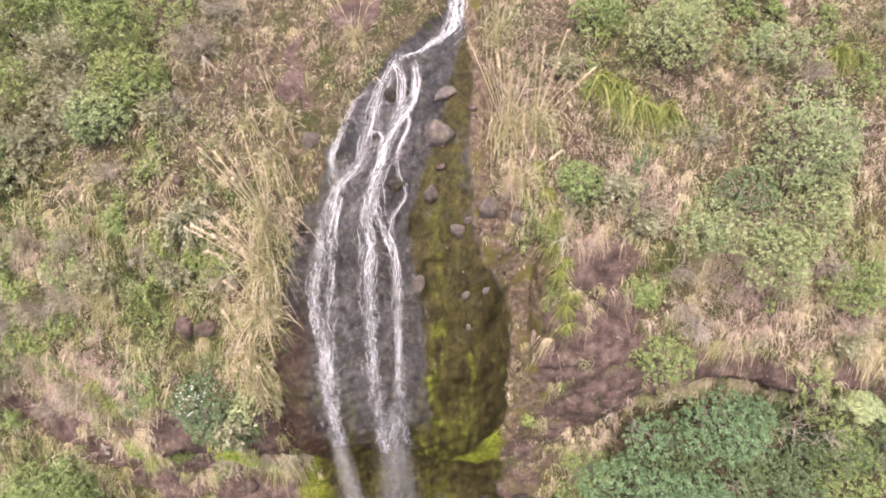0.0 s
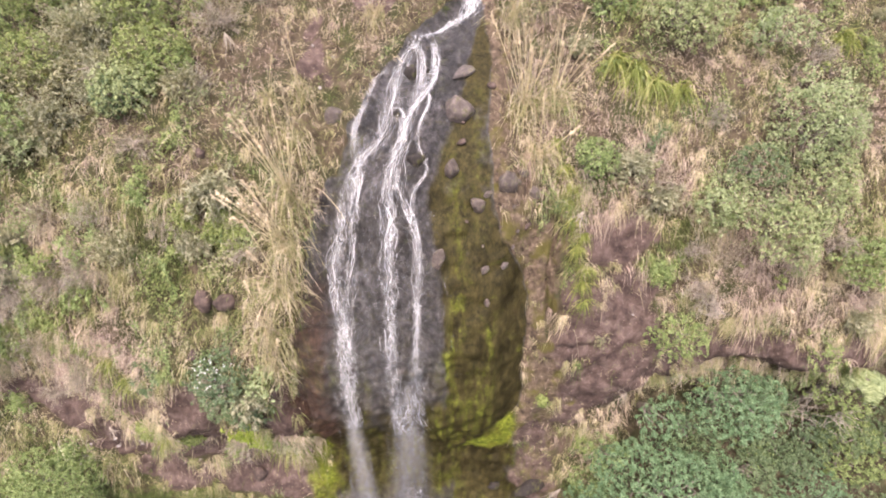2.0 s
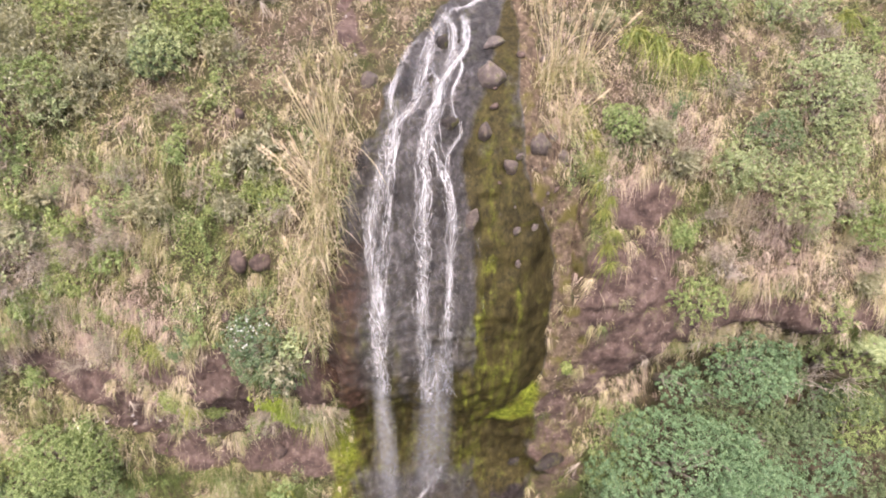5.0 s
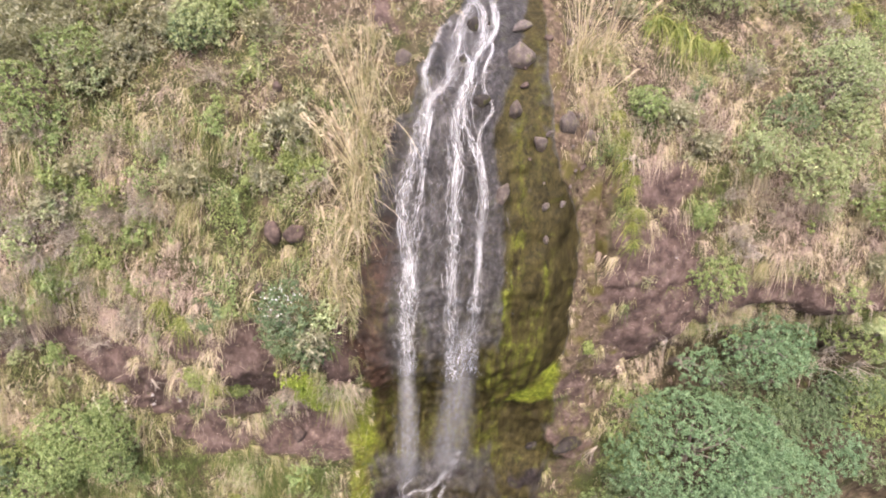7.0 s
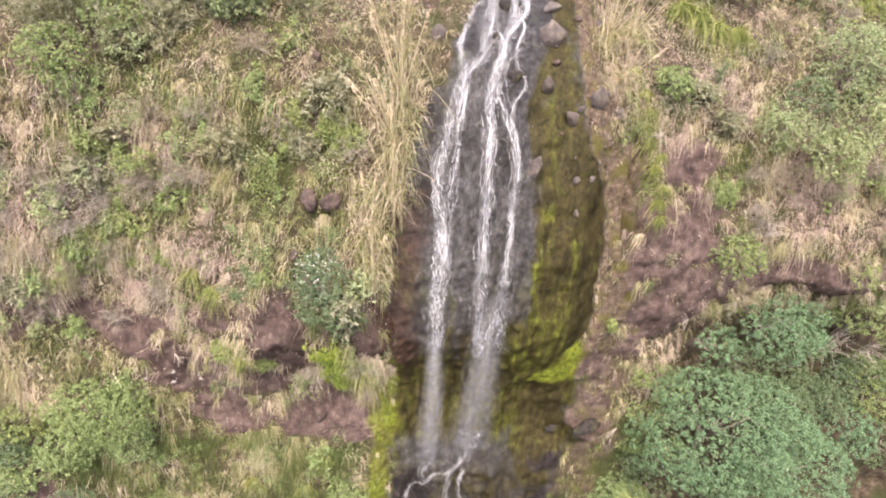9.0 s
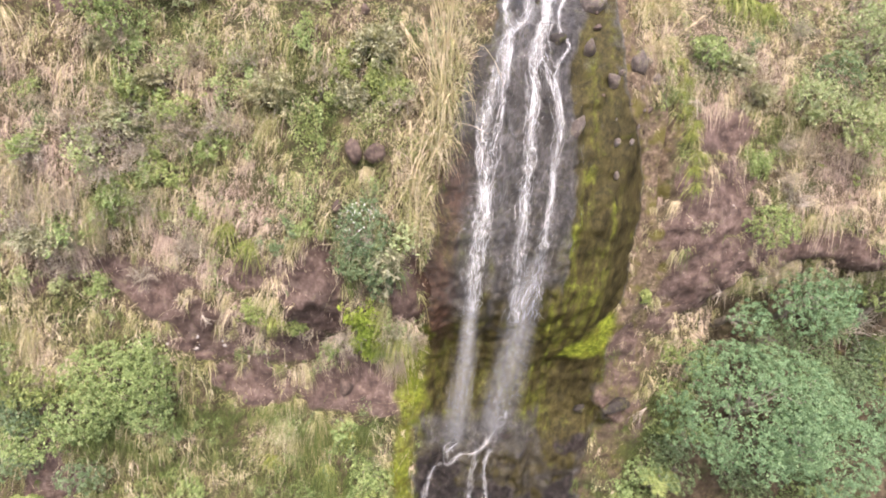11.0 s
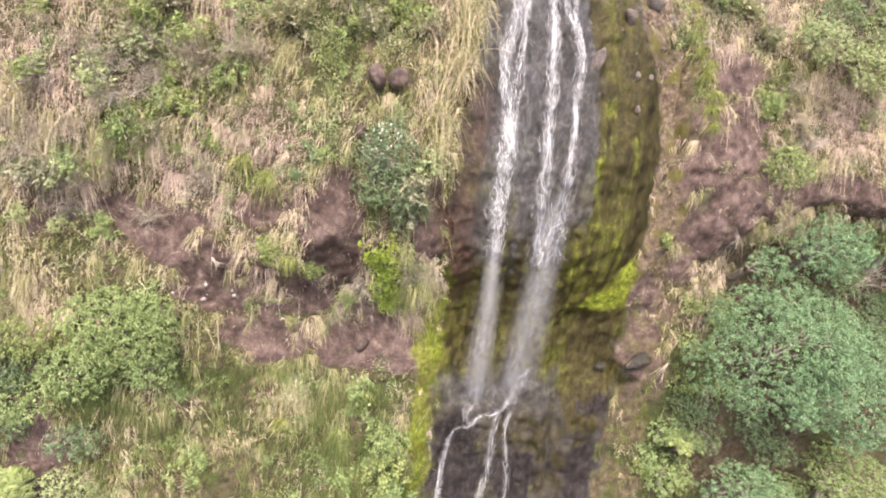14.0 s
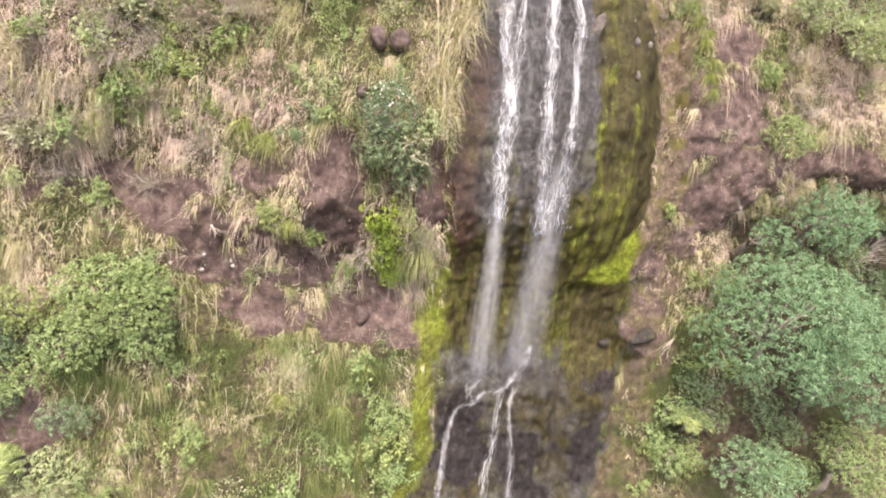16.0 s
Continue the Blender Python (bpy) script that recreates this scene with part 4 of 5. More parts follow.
def grass(rng, x0, x1, z0, z1, tufts, per, name):
    x, z = rng.uniform(x0, x1, tufts), rng.uniform(z0, z1, tufts)
    keep = rng.random(tufts) < cover(x, z)
    x, z = x[keep], z[keep]
    n = len(x)
    nrm = normal(x, z)
    tone = straw(x, z) + 0.26 * rng.normal(size=n)
    big = rng.uniform(0.16, 0.52, n) * (1 - 0.5 * border(x, z)) * (1 - 0.3 * smooth(6.5, 5, z)) * (0.8 + 0.4 * (vnoise(x * 0.6, z * 0.6, 33.0) + 0.5))
    base = np.stack([x, depth(x, z), z], -1)
    idx = np.repeat(np.arange(n), per)
    m = len(idx)
    side = np.cross(nrm, np.array([0, 0, 1.0]))
    jit = rng.normal(size=(m, 1)) * 0.06 * side[idx] + rng.normal(size=(m, 1)) * 0.06 * np.cross(nrm, side)[idx]
    way = unit(nrm[idx] * 0.75 + np.array([0, 0, 0.2]) + 0.45 * rng.normal(size=(n, 3))[idx] + 0.42 * rng.normal(size=(m, 3)))
    length = big[idx] * rng.uniform(0.5, 1.25, m)
    v = blades(rng, base[idx] + jit - nrm[idx] * 0.04, way, length, rng.uniform(0.009, 0.022, m), rng.uniform(0.5, 1.5, m), 3)
    me = quads_mesh(name, v, GRASS, {"straw": np.clip(tone[idx], 0, 1)})
    return tagged(new(name, me), "rough hill grass, part green and part bleached straw", "grass", kind="stuff")


grass(rng, -19, 14, 9.0, 20.2, 7400, 17, "hill_grass")
grass(rng, 1, 13, 14.0, 20.2, 1900, 17, "hill_grass")
grass(rng, -12, 0, 15.5, 20.2, 1100, 17, "hill_grass")
grass(rng, -19, 14, 5.5, 9.0, 2200, 19, "hill_grass")
grass(rng, -18, 6, -1.2, 5.5, 4300, 22, "hill_grass")


def hanging_grass(rng, count, x0, x1, z0, z1):
    """Older tussocks, whose long blades all fall one way down the slope like hair."""
    x, z = rng.uniform(x0, x1, count), rng.uniform(z0, z1, count)
    keep = rng.random(count) < smooth(0.6, 0.9, cover(x, z)) * smooth(-0.35, 0.2, fnoise(x * 0.8, z * 0.8, 77.0))
    x, z = x[keep], z[keep]
    n, per = len(x), 46
    nrm = normal(x, z)
    idx = np.repeat(np.arange(n), per)
    m = len(idx)
    tone = straw(x, z) + 0.2 * rng.normal(size=n)
    lean = unit(np.stack([0.35 * rng.normal(size=n), np.zeros(n), np.full(n, -0.25)], -1))
    way = unit(nrm[idx] * 0.8 + 0.55 * lean[idx] + 0.28 * rng.normal(size=(m, 3)))
    side = np.cross(nrm, np.array([0, 0, 1.0]))
    base = np.stack([x, depth(x, z), z], -1)[idx] + rng.normal(size=(m, 1)) * 0.09 * side[idx] - nrm[idx] * 0.03
    length = (rng.uniform(0.3, 0.62, n))[idx] * rng.uniform(0.6, 1.2, m)
    v = blades(rng, base, way, length, rng.uniform(0.008, 0.018, m), rng.uniform(0.8, 1.6, m), 4)
    me = quads_mesh("hanging_grass", v, GRASS, {"straw": np.clip((tone[idx] + 0.08 * rng.normal(size=m)), 0, 1)})
    return tagged(new("hanging_grass", me), "long-bladed tussock grass hanging down the slope", "grass", kind="stuff")


hanging_grass(rng, 800, -18, 2, 5.5, 20.0)
hanging_grass(rng, 750, 1.5, 12.5, 11.0, 20.0)
hanging_grass(rng, 800, -17, -4.5, -1.0, 5.8)


# ---- low leafy cover on the slope ----
def leafy(rng, patches, per, mat, size, name, label):
    pos, out, sz = [], [], []
    for px, pz, rx, rz in patches:
        k = int(per * rx * rz)
        a, r = rng.uniform(0, 2 * np.pi, k), np.sqrt(rng.random(k))
        x, z = px + rx * r * np.cos(a) * 1.1, pz + rz * r * np.sin(a) * 1.1
        n = normal(x, z)
        h = 0.08 + 0.36 * np.clip(vnoise(x * 2.4, z * 2.4, 50.0) + 0.5, 0, 1.3) * rng.random(k) ** 0.4
        keep = (fnoise(x * 1.5, z * 1.5, 70.0) > 0.0) & (cover(x, z) > 0.5) & ~((x > -7.0) & (x < -5.8) & (z > 13.0) & (z < 14.0))
        pos.append((np.stack([x, depth(x, z), z], -1) + n * h[:, None])[keep])
        out.append(n[keep])
        sz.append(rng.uniform(0.6, 1.3, k)[keep] * size)
    pos, out, sz = np.concatenate(pos), np.concatenate(out), np.concatenate(sz)
    me = quads_mesh(name, leaf_quads(rng, pos, out, sz, 0.8), mat)
    return tagged(new(name, me), label, "undergrowth", kind="stuff")


leafy(rng, GREEN + GREEN_2, 900, LEAF["bright"], 0.056, "leafy_undergrowth", "bright green leafy undergrowth among the grass")
for kind, word, many in (("mid", "mid-green low herbs among the grass", 130), ("silver", "silvery low herbs among the grass", 70), ("dark", "dark green low herbs among the grass", 50)):
    spots = [(rng.uniform(-18, 13), rng.uniform(0.5, 19.5), rng.uniform(0.25, 0.7), rng.uniform(0.2, 0.5)) for k in range(many)]
    if kind == "mid":
        spots += [(rng.uniform(-13.5, -5), rng.uniform(11.8, 16.5), rng.uniform(0.25, 0.6), rng.uniform(0.2, 0.45)) for k in range(60)]
    leafy(rng, spots, 1300, LEAF[kind], 0.055, "leafy_undergrowth", word)



def litter(rng, x0, x1, z0, z1, count):
    """Dead leaves, stems and seedlings that close the ground between the tussocks."""
    x, z = rng.uniform(x0, x1, count), rng.uniform(z0, z1, count)
    keep = rng.random(count) < 0.03 + cover(x, z) * (1 - 0.8 * border(x, z))
    x, z = x[keep], z[keep]
    keep = channel(x, z) < 0.3
    x, z = x[keep], z[keep]
    n = normal(x, z)
    m = len(x)
    h = 0.01 + 0.14 * rng.random(m)
    pos = np.stack([x, depth(x, z), z], -1) + n * h[:, None]
    tone = straw(x, z) + 0.3 * fnoise(x * 1.6, z * 1.6, 61.0) + 0.1 * rng.normal(size=m)
    way = unit(n * 0.35 + np.array([0, 0, -0.45]) + 0.6 * rng.normal(size=(m, 3)))
    earth = np.maximum(bare(x, z, SOIL_LEFT), bare(x, z, SOIL_RIGHT))
    tone = tone + earth * (0.85 - tone)
    v = blades(rng, pos - n * (h * 0.8 * earth)[:, None], way, rng.uniform(0.06, 0.22, m) * (1 - 0.6 * earth), rng.uniform(0.006, 0.016, m), np.full(m, 0.3), 2, 0.4)
    me = quads_mesh("ground_litter", v, GRASS, {"straw": np.clip(tone, 0, 1)})
    return tagged(new("ground_litter", me), "dead leaves, stems and small herbs between the tussocks", "litter", kind="stuff")


litter(rng, -18.5, 13.5, -1, 20.2, 210000)


def dry_stems(rng, count):
    """Bleached dead stems that lie over the tussocks in all directions."""
    x, z = rng.uniform(-18.5, 13.5, count), rng.uniform(-0.5, 20.2, count)
    keep = (rng.random(count) < cover(x, z)) & (fnoise(x * 0.6, z * 0.6, 40.0) > -0.25)
    x, z = x[keep], z[keep]
    m = len(x)
    n = normal(x, z)
    way = unit(n * 0.35 + np.array([0, 0, -0.15]) + 0.75 * rng.normal(size=(m, 3)))
    pos = np.stack([x, depth(x, z), z], -1) + n * rng.uniform(0.05, 0.3, m)[:, None]
    v = blades(rng, pos, way, rng.uniform(0.2, 0.75, m), rng.uniform(0.006, 0.014, m), rng.uniform(0.1, 0.7, m), 3, 0.5)
    return tagged(new("dry_stems", quads_mesh("dry_stems", v, STEMS)), "bleached dead stems lying over the grass", "litter", kind="stuff")


dry_stems(rng, 14000)


# ---- shrubs and trees ----
def ball(n):
    """n directions spread evenly over a sphere."""
    k = np.arange(n) + 0.5
    z, a = 1 - 2 * k / n, k * math.pi * (3 - math.sqrt(5))
    r = np.sqrt(np.maximum(0, 1 - z * z))
    return np.stack([r * np.cos(a), r * np.sin(a), z], -1)


def lumps_of(rng, radii, size):
    """An uneven dome: lumps of about one size that stand shoulder to shoulder over it."""
    radii = np.array(radii, float)
    n = max(5, int(2.6 * float(np.mean(radii)) ** 2 / size ** 2))
    d = unit(ball(n) + 0.7 / math.sqrt(n) * rng.normal(size=(n, 3)))
    d = d[d @ np.array([0, -0.5, 0.87]) > -0.55]
    out = []
    for v in d:
        r = size * rng.uniform(0.7, 1.35)
        out.append((v * np.maximum(radii - 0.75 * r, 0.25 * radii) * rng.uniform(0.9, 1.04), np.array([r, r, 0.85 * r])))
    return out


def shell(rng, lumps, spacing):
    """Shoots set close over the outside of the lumps, each with the way it points."""
    pts, ways = [], []
    for k, (c, r) in enumerate(lumps):
        n = max(8, int(4 * math.pi * float(np.mean(r)) ** 2 / spacing ** 2))
        d = unit(ball(n) + 0.5 / math.sqrt(n) * rng.normal(size=(n, 3)))
        p = c + d * r * (1 + 0.1 * rng.normal(size=(n, 1)))
        keep = d @ np.array([0, -0.5, 0.87]) > -0.25
        for j, (c2, r2) in enumerate(lumps):
            if j != k:
                keep &= np.sum(((p - c2) / r2) ** 2, 1) > 0.95
        pts.append(p[keep])
        ways.append(unit(d / r)[keep])
    return np.concatenate(pts), np.concatenate(ways)


def rosettes(rng, pts, ways, size, per, leaf, mat, name="crown", inner=0.16):
    """A rosette of leaves at every shoot, and a few leaves inside that close the crown."""
    n = len(pts)
    idx = np.repeat(np.arange(n), per)
    m = len(idx)
    big = size * rng.uniform(0.65, 1.3, n)
    tilt = unit(ways + 0.25 * rng.normal(size=(n, 3)) + np.array([0, 0, 0.25]))
    d = unit(tilt[idx] + 0.58 * rng.normal(size=(m, 3)))
    pos = pts[idx] + d * (big[idx] * (0.45 + 0.55 * rng.random(m) ** 0.5))[:, None]
    k = int(m * inner)
    j = rng.integers(0, n, k)
    deep = pts[j] - ways[j] * (size * rng.uniform(0.8, 2.2, k))[:, None] + size * 0.8 * rng.normal(size=(k, 3))
    pos, out = np.concatenate([pos, deep]), np.concatenate([d, ways[j]])
    sz = np.concatenate([rng.uniform(0.65, 1.3, m) * leaf, np.full(k, leaf * 1.5)])
    return quads_mesh(name, leaf_quads(rng, pos, out, sz, 1.1, 0.36), mat)


def limbs(rng, ob, centres, foot, r0, mat, name="limb", most=9, sides=5):
    for c in centres[:most]:
        bm = bmesh.new()
        a, b = np.array(foot, float), np.array(c, float)
        mid = (a + b) * 0.5 + rng.normal(size=3) * 0.12 * np.linalg.norm(b - a) + np.array([0, 0, 0.08])
        tube(bm, [a, (a + mid) * 0.5 + rng.normal(size=3) * 0.03, mid, (mid + b) * 0.5 + rng.normal(size=3) * 0.04, b], r0, r0 * 0.3, sides)
        part(name, bm, mat, ob)


def domed(rng, kind, centre, radii, label, group, name="shrub", spacing=0.19, per=24, leaf=0.055, category="shrub"):
    """A dense shrub with an uneven domed crown round a given centre."""
    cx, cy, cz = centre
    foot = on(cx, cz - 0.5 * radii[2])
    ob = thing(name, foot, label, category, group)
    c = np.array(centre) - foot
    lumps = [(p + c, r) for p, r in lumps_of(rng, radii, 0.2 + 0.16 * min(radii))]
    pts, ways = shell(rng, lumps, spacing)
    limbs(rng, ob, [p * 0.8 for p, _ in lumps], (0, 0.1, -0.1), 0.03 + 0.012 * max(radii), BARK, "stem", 7, 4)
    part("crown", rosettes(rng, pts, ways, spacing * 0.5, per, leaf, LEAF[kind], "crown", 0.1), LEAF[kind], ob)
    return ob


def brush(rng, radius, leafy_, mat, name="crown"):
    """Thin twigs that fan out from the foot and fork; with small leaves along them where the bush is alive."""
    n, fork = int(34 + 56 * radius), 13
    way = unit(rng.normal(size=(n, 3)) * np.array([0.8, 0.55, 0.55]) + np.array([0, -0.5, 0.62]))
    base = rng.normal(size=(n, 3)) * np.array([0.22, 0.1, 0.16]) * radius
    length = radius * rng.uniform(0.6, 1.25, n)
    droop = rng.uniform(0.05, 0.4, n)
    big = blades(rng, base, way, length, np.full(n, 0.013), droop, 2, 0.5)
    idx = np.repeat(np.arange(n), fork)
    m = len(idx)
    s = rng.uniform(0.3, 1.0, m)
    p = base[idx] + way[idx] * (s * length[idx])[:, None] + np.array([0, 0, -1.0]) * (droop * length)[idx][:, None] * (s ** 2)[:, None]
    w = unit(way[idx] + 0.6 * rng.normal(size=(m, 3)))
    ln = radius * rng.uniform(0.14, 0.42, m)
    small = blades(rng, p, w, ln, np.full(m, 0.009), rng.uniform(0, 0.3, m), 2, 0.4)
    bits = [big, small]
    if leafy_:
        per = 3
        j = np.repeat(np.arange(m), per)
        at = p[j] + w[j] * (ln[j] * rng.uniform(0.2, 1.0, m * per))[:, None] + 0.02 * rng.normal(size=(m * per, 3))
        lw = unit(w[j] + 0.7 * rng.normal(size=(m * per, 3)) + np.array([0, -0.2, 0.3]))
        bits.append(blades(rng, at, lw, rng.uniform(0.06, 0.11, m * per), np.full(m * per, 0.036), np.full(m * per, 0.2), 2, 0.3))
    return quads_mesh(name, np.concatenate(bits), mat)


def scrambler(rng, x, z, r, foot, mat, name="crown"):
    """A low plant that creeps over the grass: small leafy shoots in a ragged patch along the slope."""
    k = int(30 + 150 * r * r)
    a, q = rng.uniform(0, 2 * np.pi, k), np.sqrt(rng.random(k)) * (1 + 0.25 * rng.normal(size=k))
    xx, zz = x + r * q * np.cos(a), z + 0.85 * r * q * np.sin(a)
    keep = fnoise(xx * 2.1, zz * 2.1, 90.0) > -0.3
    xx, zz = xx[keep], zz[keep]
    n = normal(xx, zz)
    h = 0.04 + 0.34 * r * np.clip(1.1 - q[keep] ** 2, 0.1, 1) * rng.uniform(0.3, 1.2, len(xx)) + 0.1 * np.clip(vnoise(xx * 3, zz * 3, 92.0), 0, 1)
    pts = np.stack([xx, depth(xx, zz), zz], -1) + n * h[:, None] - np.array(foot)
    ways = unit(n + np.array([0, 0, 0.35]) + 0.45 * rng.normal(size=(len(xx), 3)))
    return rosettes(rng, pts, ways, 0.11, 17, 0.062, mat, name, 0.1)


def shrub(rng, kind, radius, label, group, x, z, name="shrub"):
    """A bush of its kind's habit, rooted on the slope at x and z."""
    if (kind in ("grey", "mid", "dark") and radius > 0.5) or (kind == "bright" and radius > 0.85):
        c = on(x, z) + np.array([0, -0.3 * radius, 0.4 * radius])
        return domed(rng, kind, c, (0.95 * radius, 0.7 * radius, 0.75 * radius), label, group, name)
    foot = on(x, z)
    ob = thing(name, foot, label, "shrub", group)
    stems = [unit(rng.normal(size=3) + np.array([0, -0.8, 0.9])) * radius * 0.5 for k in range(4)]
    limbs(rng, ob, stems, (0, 0.1, -0.1), 0.018 + 0.01 * radius, BARK, "stem", 4, 4)
    if kind in ("dead", "silver"):
        me = brush(rng, radius, kind == "silver", LEAF[kind])
    else:
        me = scrambler(rng, x, z, radius, foot, LEAF[kind])
    part("crown", me, LEAF[kind], ob)
    return ob


SHRUB_WORDS = {"grey": "rounded grey-green coastal shrub on the slope", "mid": "mid-green leafy shrub on the slope", "bright": "bright green leafy shrub among the grass",
               "silver": "silvery grey shrub with thin twigs", "dead": "dead brown shrub with bare twigs", "dark": "dark green shrub at the edge of the bank", "lime": "lime green young shrub on the bank"}
SHRUBS_RIGHT = [(6.04, 18.83, 1.22, "grey"), (8.44, 18.68, 0.8, "grey"),
                (3.42, 16.44, 0.55, "mid"), (4.25, 19.18, 0.75, "mid"), (10.77, 14.04, 0.9, "mid"), (7.2, 19.9, 1.0, "grey"), (2.6, 9.6, 0.25, "bright"), (5.6, 13.9, 0.5, "mid"),
                (4.4, 5.9, 0.6, "mid"), (4.6, 4.6, 0.6, "bright"), (4.0, 2.6, 0.6, "mid"), (3.6, 1.4, 0.55, "bright"), (4.6, 3.5, 0.55, "dark"), (4.9, 1.0, 0.7, "bright"), (4.2, 7.2, 0.5, "bright"), (3.3, 0.2, 0.5, "mid")]
SHRUBS_LEFT = [(-8.75, 18.83, 1.1, "bright"), (-10.02, 18.49, 1.1, "silver"), (-11.62, 19.18, 1.15, "bright"), (-11.06, 18.02, 0.9, "bright"), (-6.62, 18.83, 0.7, "dead"), (-8.57, 17.5, 0.8, "grey"), (-10.28, 17.93, 0.7, "silver"),
               (-7.48, 19.28, 0.75, "bright"), (-10.55, 17.17, 0.7, "silver"), (-12.94, 17.35, 1.5, "silver"), (-8.6, 17.72, 0.7, "grey"), (-13.0, 16.15, 0.85, "mid"), (-11.77, 12.9, 0.5, "bright"), (-12.97, 11.7, 0.6, "bright"), (-9.7, 19.9, 1.0, "grey"),
               (-7.7, 18.1, 0.6, "mid"), (-9.4, 17.6, 0.7, "silver"), (-11.7, 17.0, 0.8, "mid"), (-12.4, 18.6, 1.0, "bright"), (-9.3, 19.3, 0.9, "mid"), (-10.7, 19.6, 1.2, "bright"), (-8.0, 18.2, 0.9, "bright"), (-9.2, 18.5, 0.8, "silver"), (-6.0, 19.4, 0.7, "dead"), (-7.0, 17.9, 0.5, "dead")]
SHRUBS_LOW = [(-8.61, 11.6, 0.42, "dark"), (-15.69, 5.64, 0.9, "bright"),
              (-15.84, 3.9, 0.95, "mid"), (-15.09, 1.15, 0.95, "grey"), (-5.71, 2.7, 0.6, "mid"), (-6.35, 9.2, 0.5, "lime"), (-6.2, 8.5, 0.7, "lime"), (-6.1, 7.8, 0.65, "lime"), (-5.95, 7.2, 0.55, "lime"), (-5.75, 7.1, 0.5, "mid"), (-16.8, 6.4, 1.0, "mid"), (-16.6, 4.6, 0.9, "dark"), (-16.9, 2.9, 0.9, "dark"), (-14.6, 2.9, 0.7, "dark"), (-14.0, 0.2, 0.7, "bright")]
UNDERSTORY = [(-13.18, 17.62, 1.1, "silver"), (-12.54, 17.86, 0.9, "silver"), (-13.33, 16.99, 0.8, "silver"), (-11.67, 16.93, 0.7, "silver"), (-11.37, 16.47, 0.6, "grey"), (-12.74, 15.66, 0.6, "mid"),
              (9.8, 8.4, 0.8, "dark"), (10.8, 7.7, 0.9, "dark"), (11.2, 9.0, 0.7, "mid"), (10.3, 6.6, 0.9, "dark"), (7.6, 2.6, 0.8, "dark"), (8.6, 1.7, 0.9, "dark"), (9.2, 3.2, 0.8, "dark"), (7.0, 3.6, 0.6, "dark"), (12.6, 6.8, 0.7, "dark"),
              (6.0, 4.0, 0.6, "mid"), (8.0, 0.4, 0.8, "dark"), (9.4, 0.2, 0.8, "mid"), (5.5, 3.2, 0.6, "dark"), (11.48, 6.13, 0.8, "dark"), (10.58, 6.03, 0.6, "mid"), (12.53, 6.37, 0.7, "dark"), (11.96, 5.89, 0.7, "dark"), (10.65, 5.67, 0.7, "dark"), (13.28, 6.89, 0.6, "mid")]
SCRUB = [(-13.29, 13.03, 0.6, "dead"), (-13.16, 12.47, 0.5, "dead"), (-12.42, 13.67, 0.7, "dead"), (-14.86, 12.69, 0.6, "dead"), (-12.65, 11.74, 0.6, "dead"), (-13.3, 11.06, 0.55, "dead"), (-15.37, 10.79, 0.6, "dead"), (-14.89, 11.51, 0.5, "dead"), (-6.67, 18.86, 0.85, "dead"), (-11.09, 13.38, 0.7, "dead"), (-12.24, 12.93, 0.6, "dead"), (-10.16, 13.86, 0.55, "dead"), (-11.15, 10.46, 0.6, "dead"), (-7.46, 15.25, 0.5, "dead"),
         (-9.83, 18.61, 0.9, "silver"), (-10.63, 17.81, 0.9, "silver"), (-9.33, 17.91, 0.8, "silver"), (-8.5, 18.22, 0.7, "silver"), (-11.15, 16.8, 0.8, "silver"), (-7.18, 17.87, 0.6, "silver"),
         (-13.0, 11.2, 0.7, "bright"), (-11.8, 11.3, 0.5, "bright"), (-9.4, 9.0, 0.5, "bright"), (-8.7, 11.4, 0.4, "dark"), (-13.8, 9.0, 0.5, "mid"), (-7.7, 11.7, 0.45, "bright"), (-12.6, 9.2, 0.45, "dead"), (-11.0, 10.6, 0.6, "dead"), (-14.1, 11.5, 0.6, "dead"), (-15.4, 11.6, 0.7, "dead"), (-14.6, 9.5, 0.5, "dead"), (-12.3, 11.6, 0.55, "dead"), (-8.2, 8.5, 0.35, "bright"), (-12.5, 14.3, 0.6, "bright"), (-11.9, 13.0, 0.5, "bright"), (-11.6, 12.4, 0.6, "bright"), (-12.9, 11.9, 0.6, "bright"), (-10.9, 13.5, 0.7, "dead"), (-9.8, 13.9, 0.6, "dead"), (-12.3, 12.7, 0.55, "dead"), (-7.6, 14.7, 0.8, "bright"), (-6.4, 15.3, 0.8, "bright"), (-8.8, 14.7, 0.6, "silver"), (-9.4, 15.4, 0.6, "dead"), (-13.9, 13.5, 0.6, "dead"), (-14.5, 10.0, 0.55, "dead"), (-8.4, 11.6, 0.45, "dark"), (-10.8, 11.5, 0.4, "bright"), (-5.7, 15.0, 0.5, "bright"), (3.5, 16.4, 0.6, "mid"), (7.3, 17.4, 0.5, "bright"), (5.3, 16.7, 0.45, "dark"), (9.8, 18.4, 0.6, "dead"), (5.2, 15.9, 0.6, "dead"), (6.7, 17.3, 0.5, "dead"), (11.1, 18.4, 0.6, "bright"), (5.8, 13.7, 0.6, "bright"), (7.4, 14.0, 0.6, "dead"), (4.4, 19.0, 0.7, "bright"), (-8.8, 17.5, 0.7, "dark"), (-6.8, 15.5, 0.7, "bright"), (-7.4, 17.1, 0.5, "bright"), (-8.2, 16.9, 0.6, "dead"), (-7.5, 18.1, 0.6, "bright"), (-7.0, 17.8, 0.5, "dead"), (-7.8, 16.1, 0.5, "mid"), (-10.9, 15.2, 0.6, "dead"), (-6.0, 15.2, 0.5, "bright")]
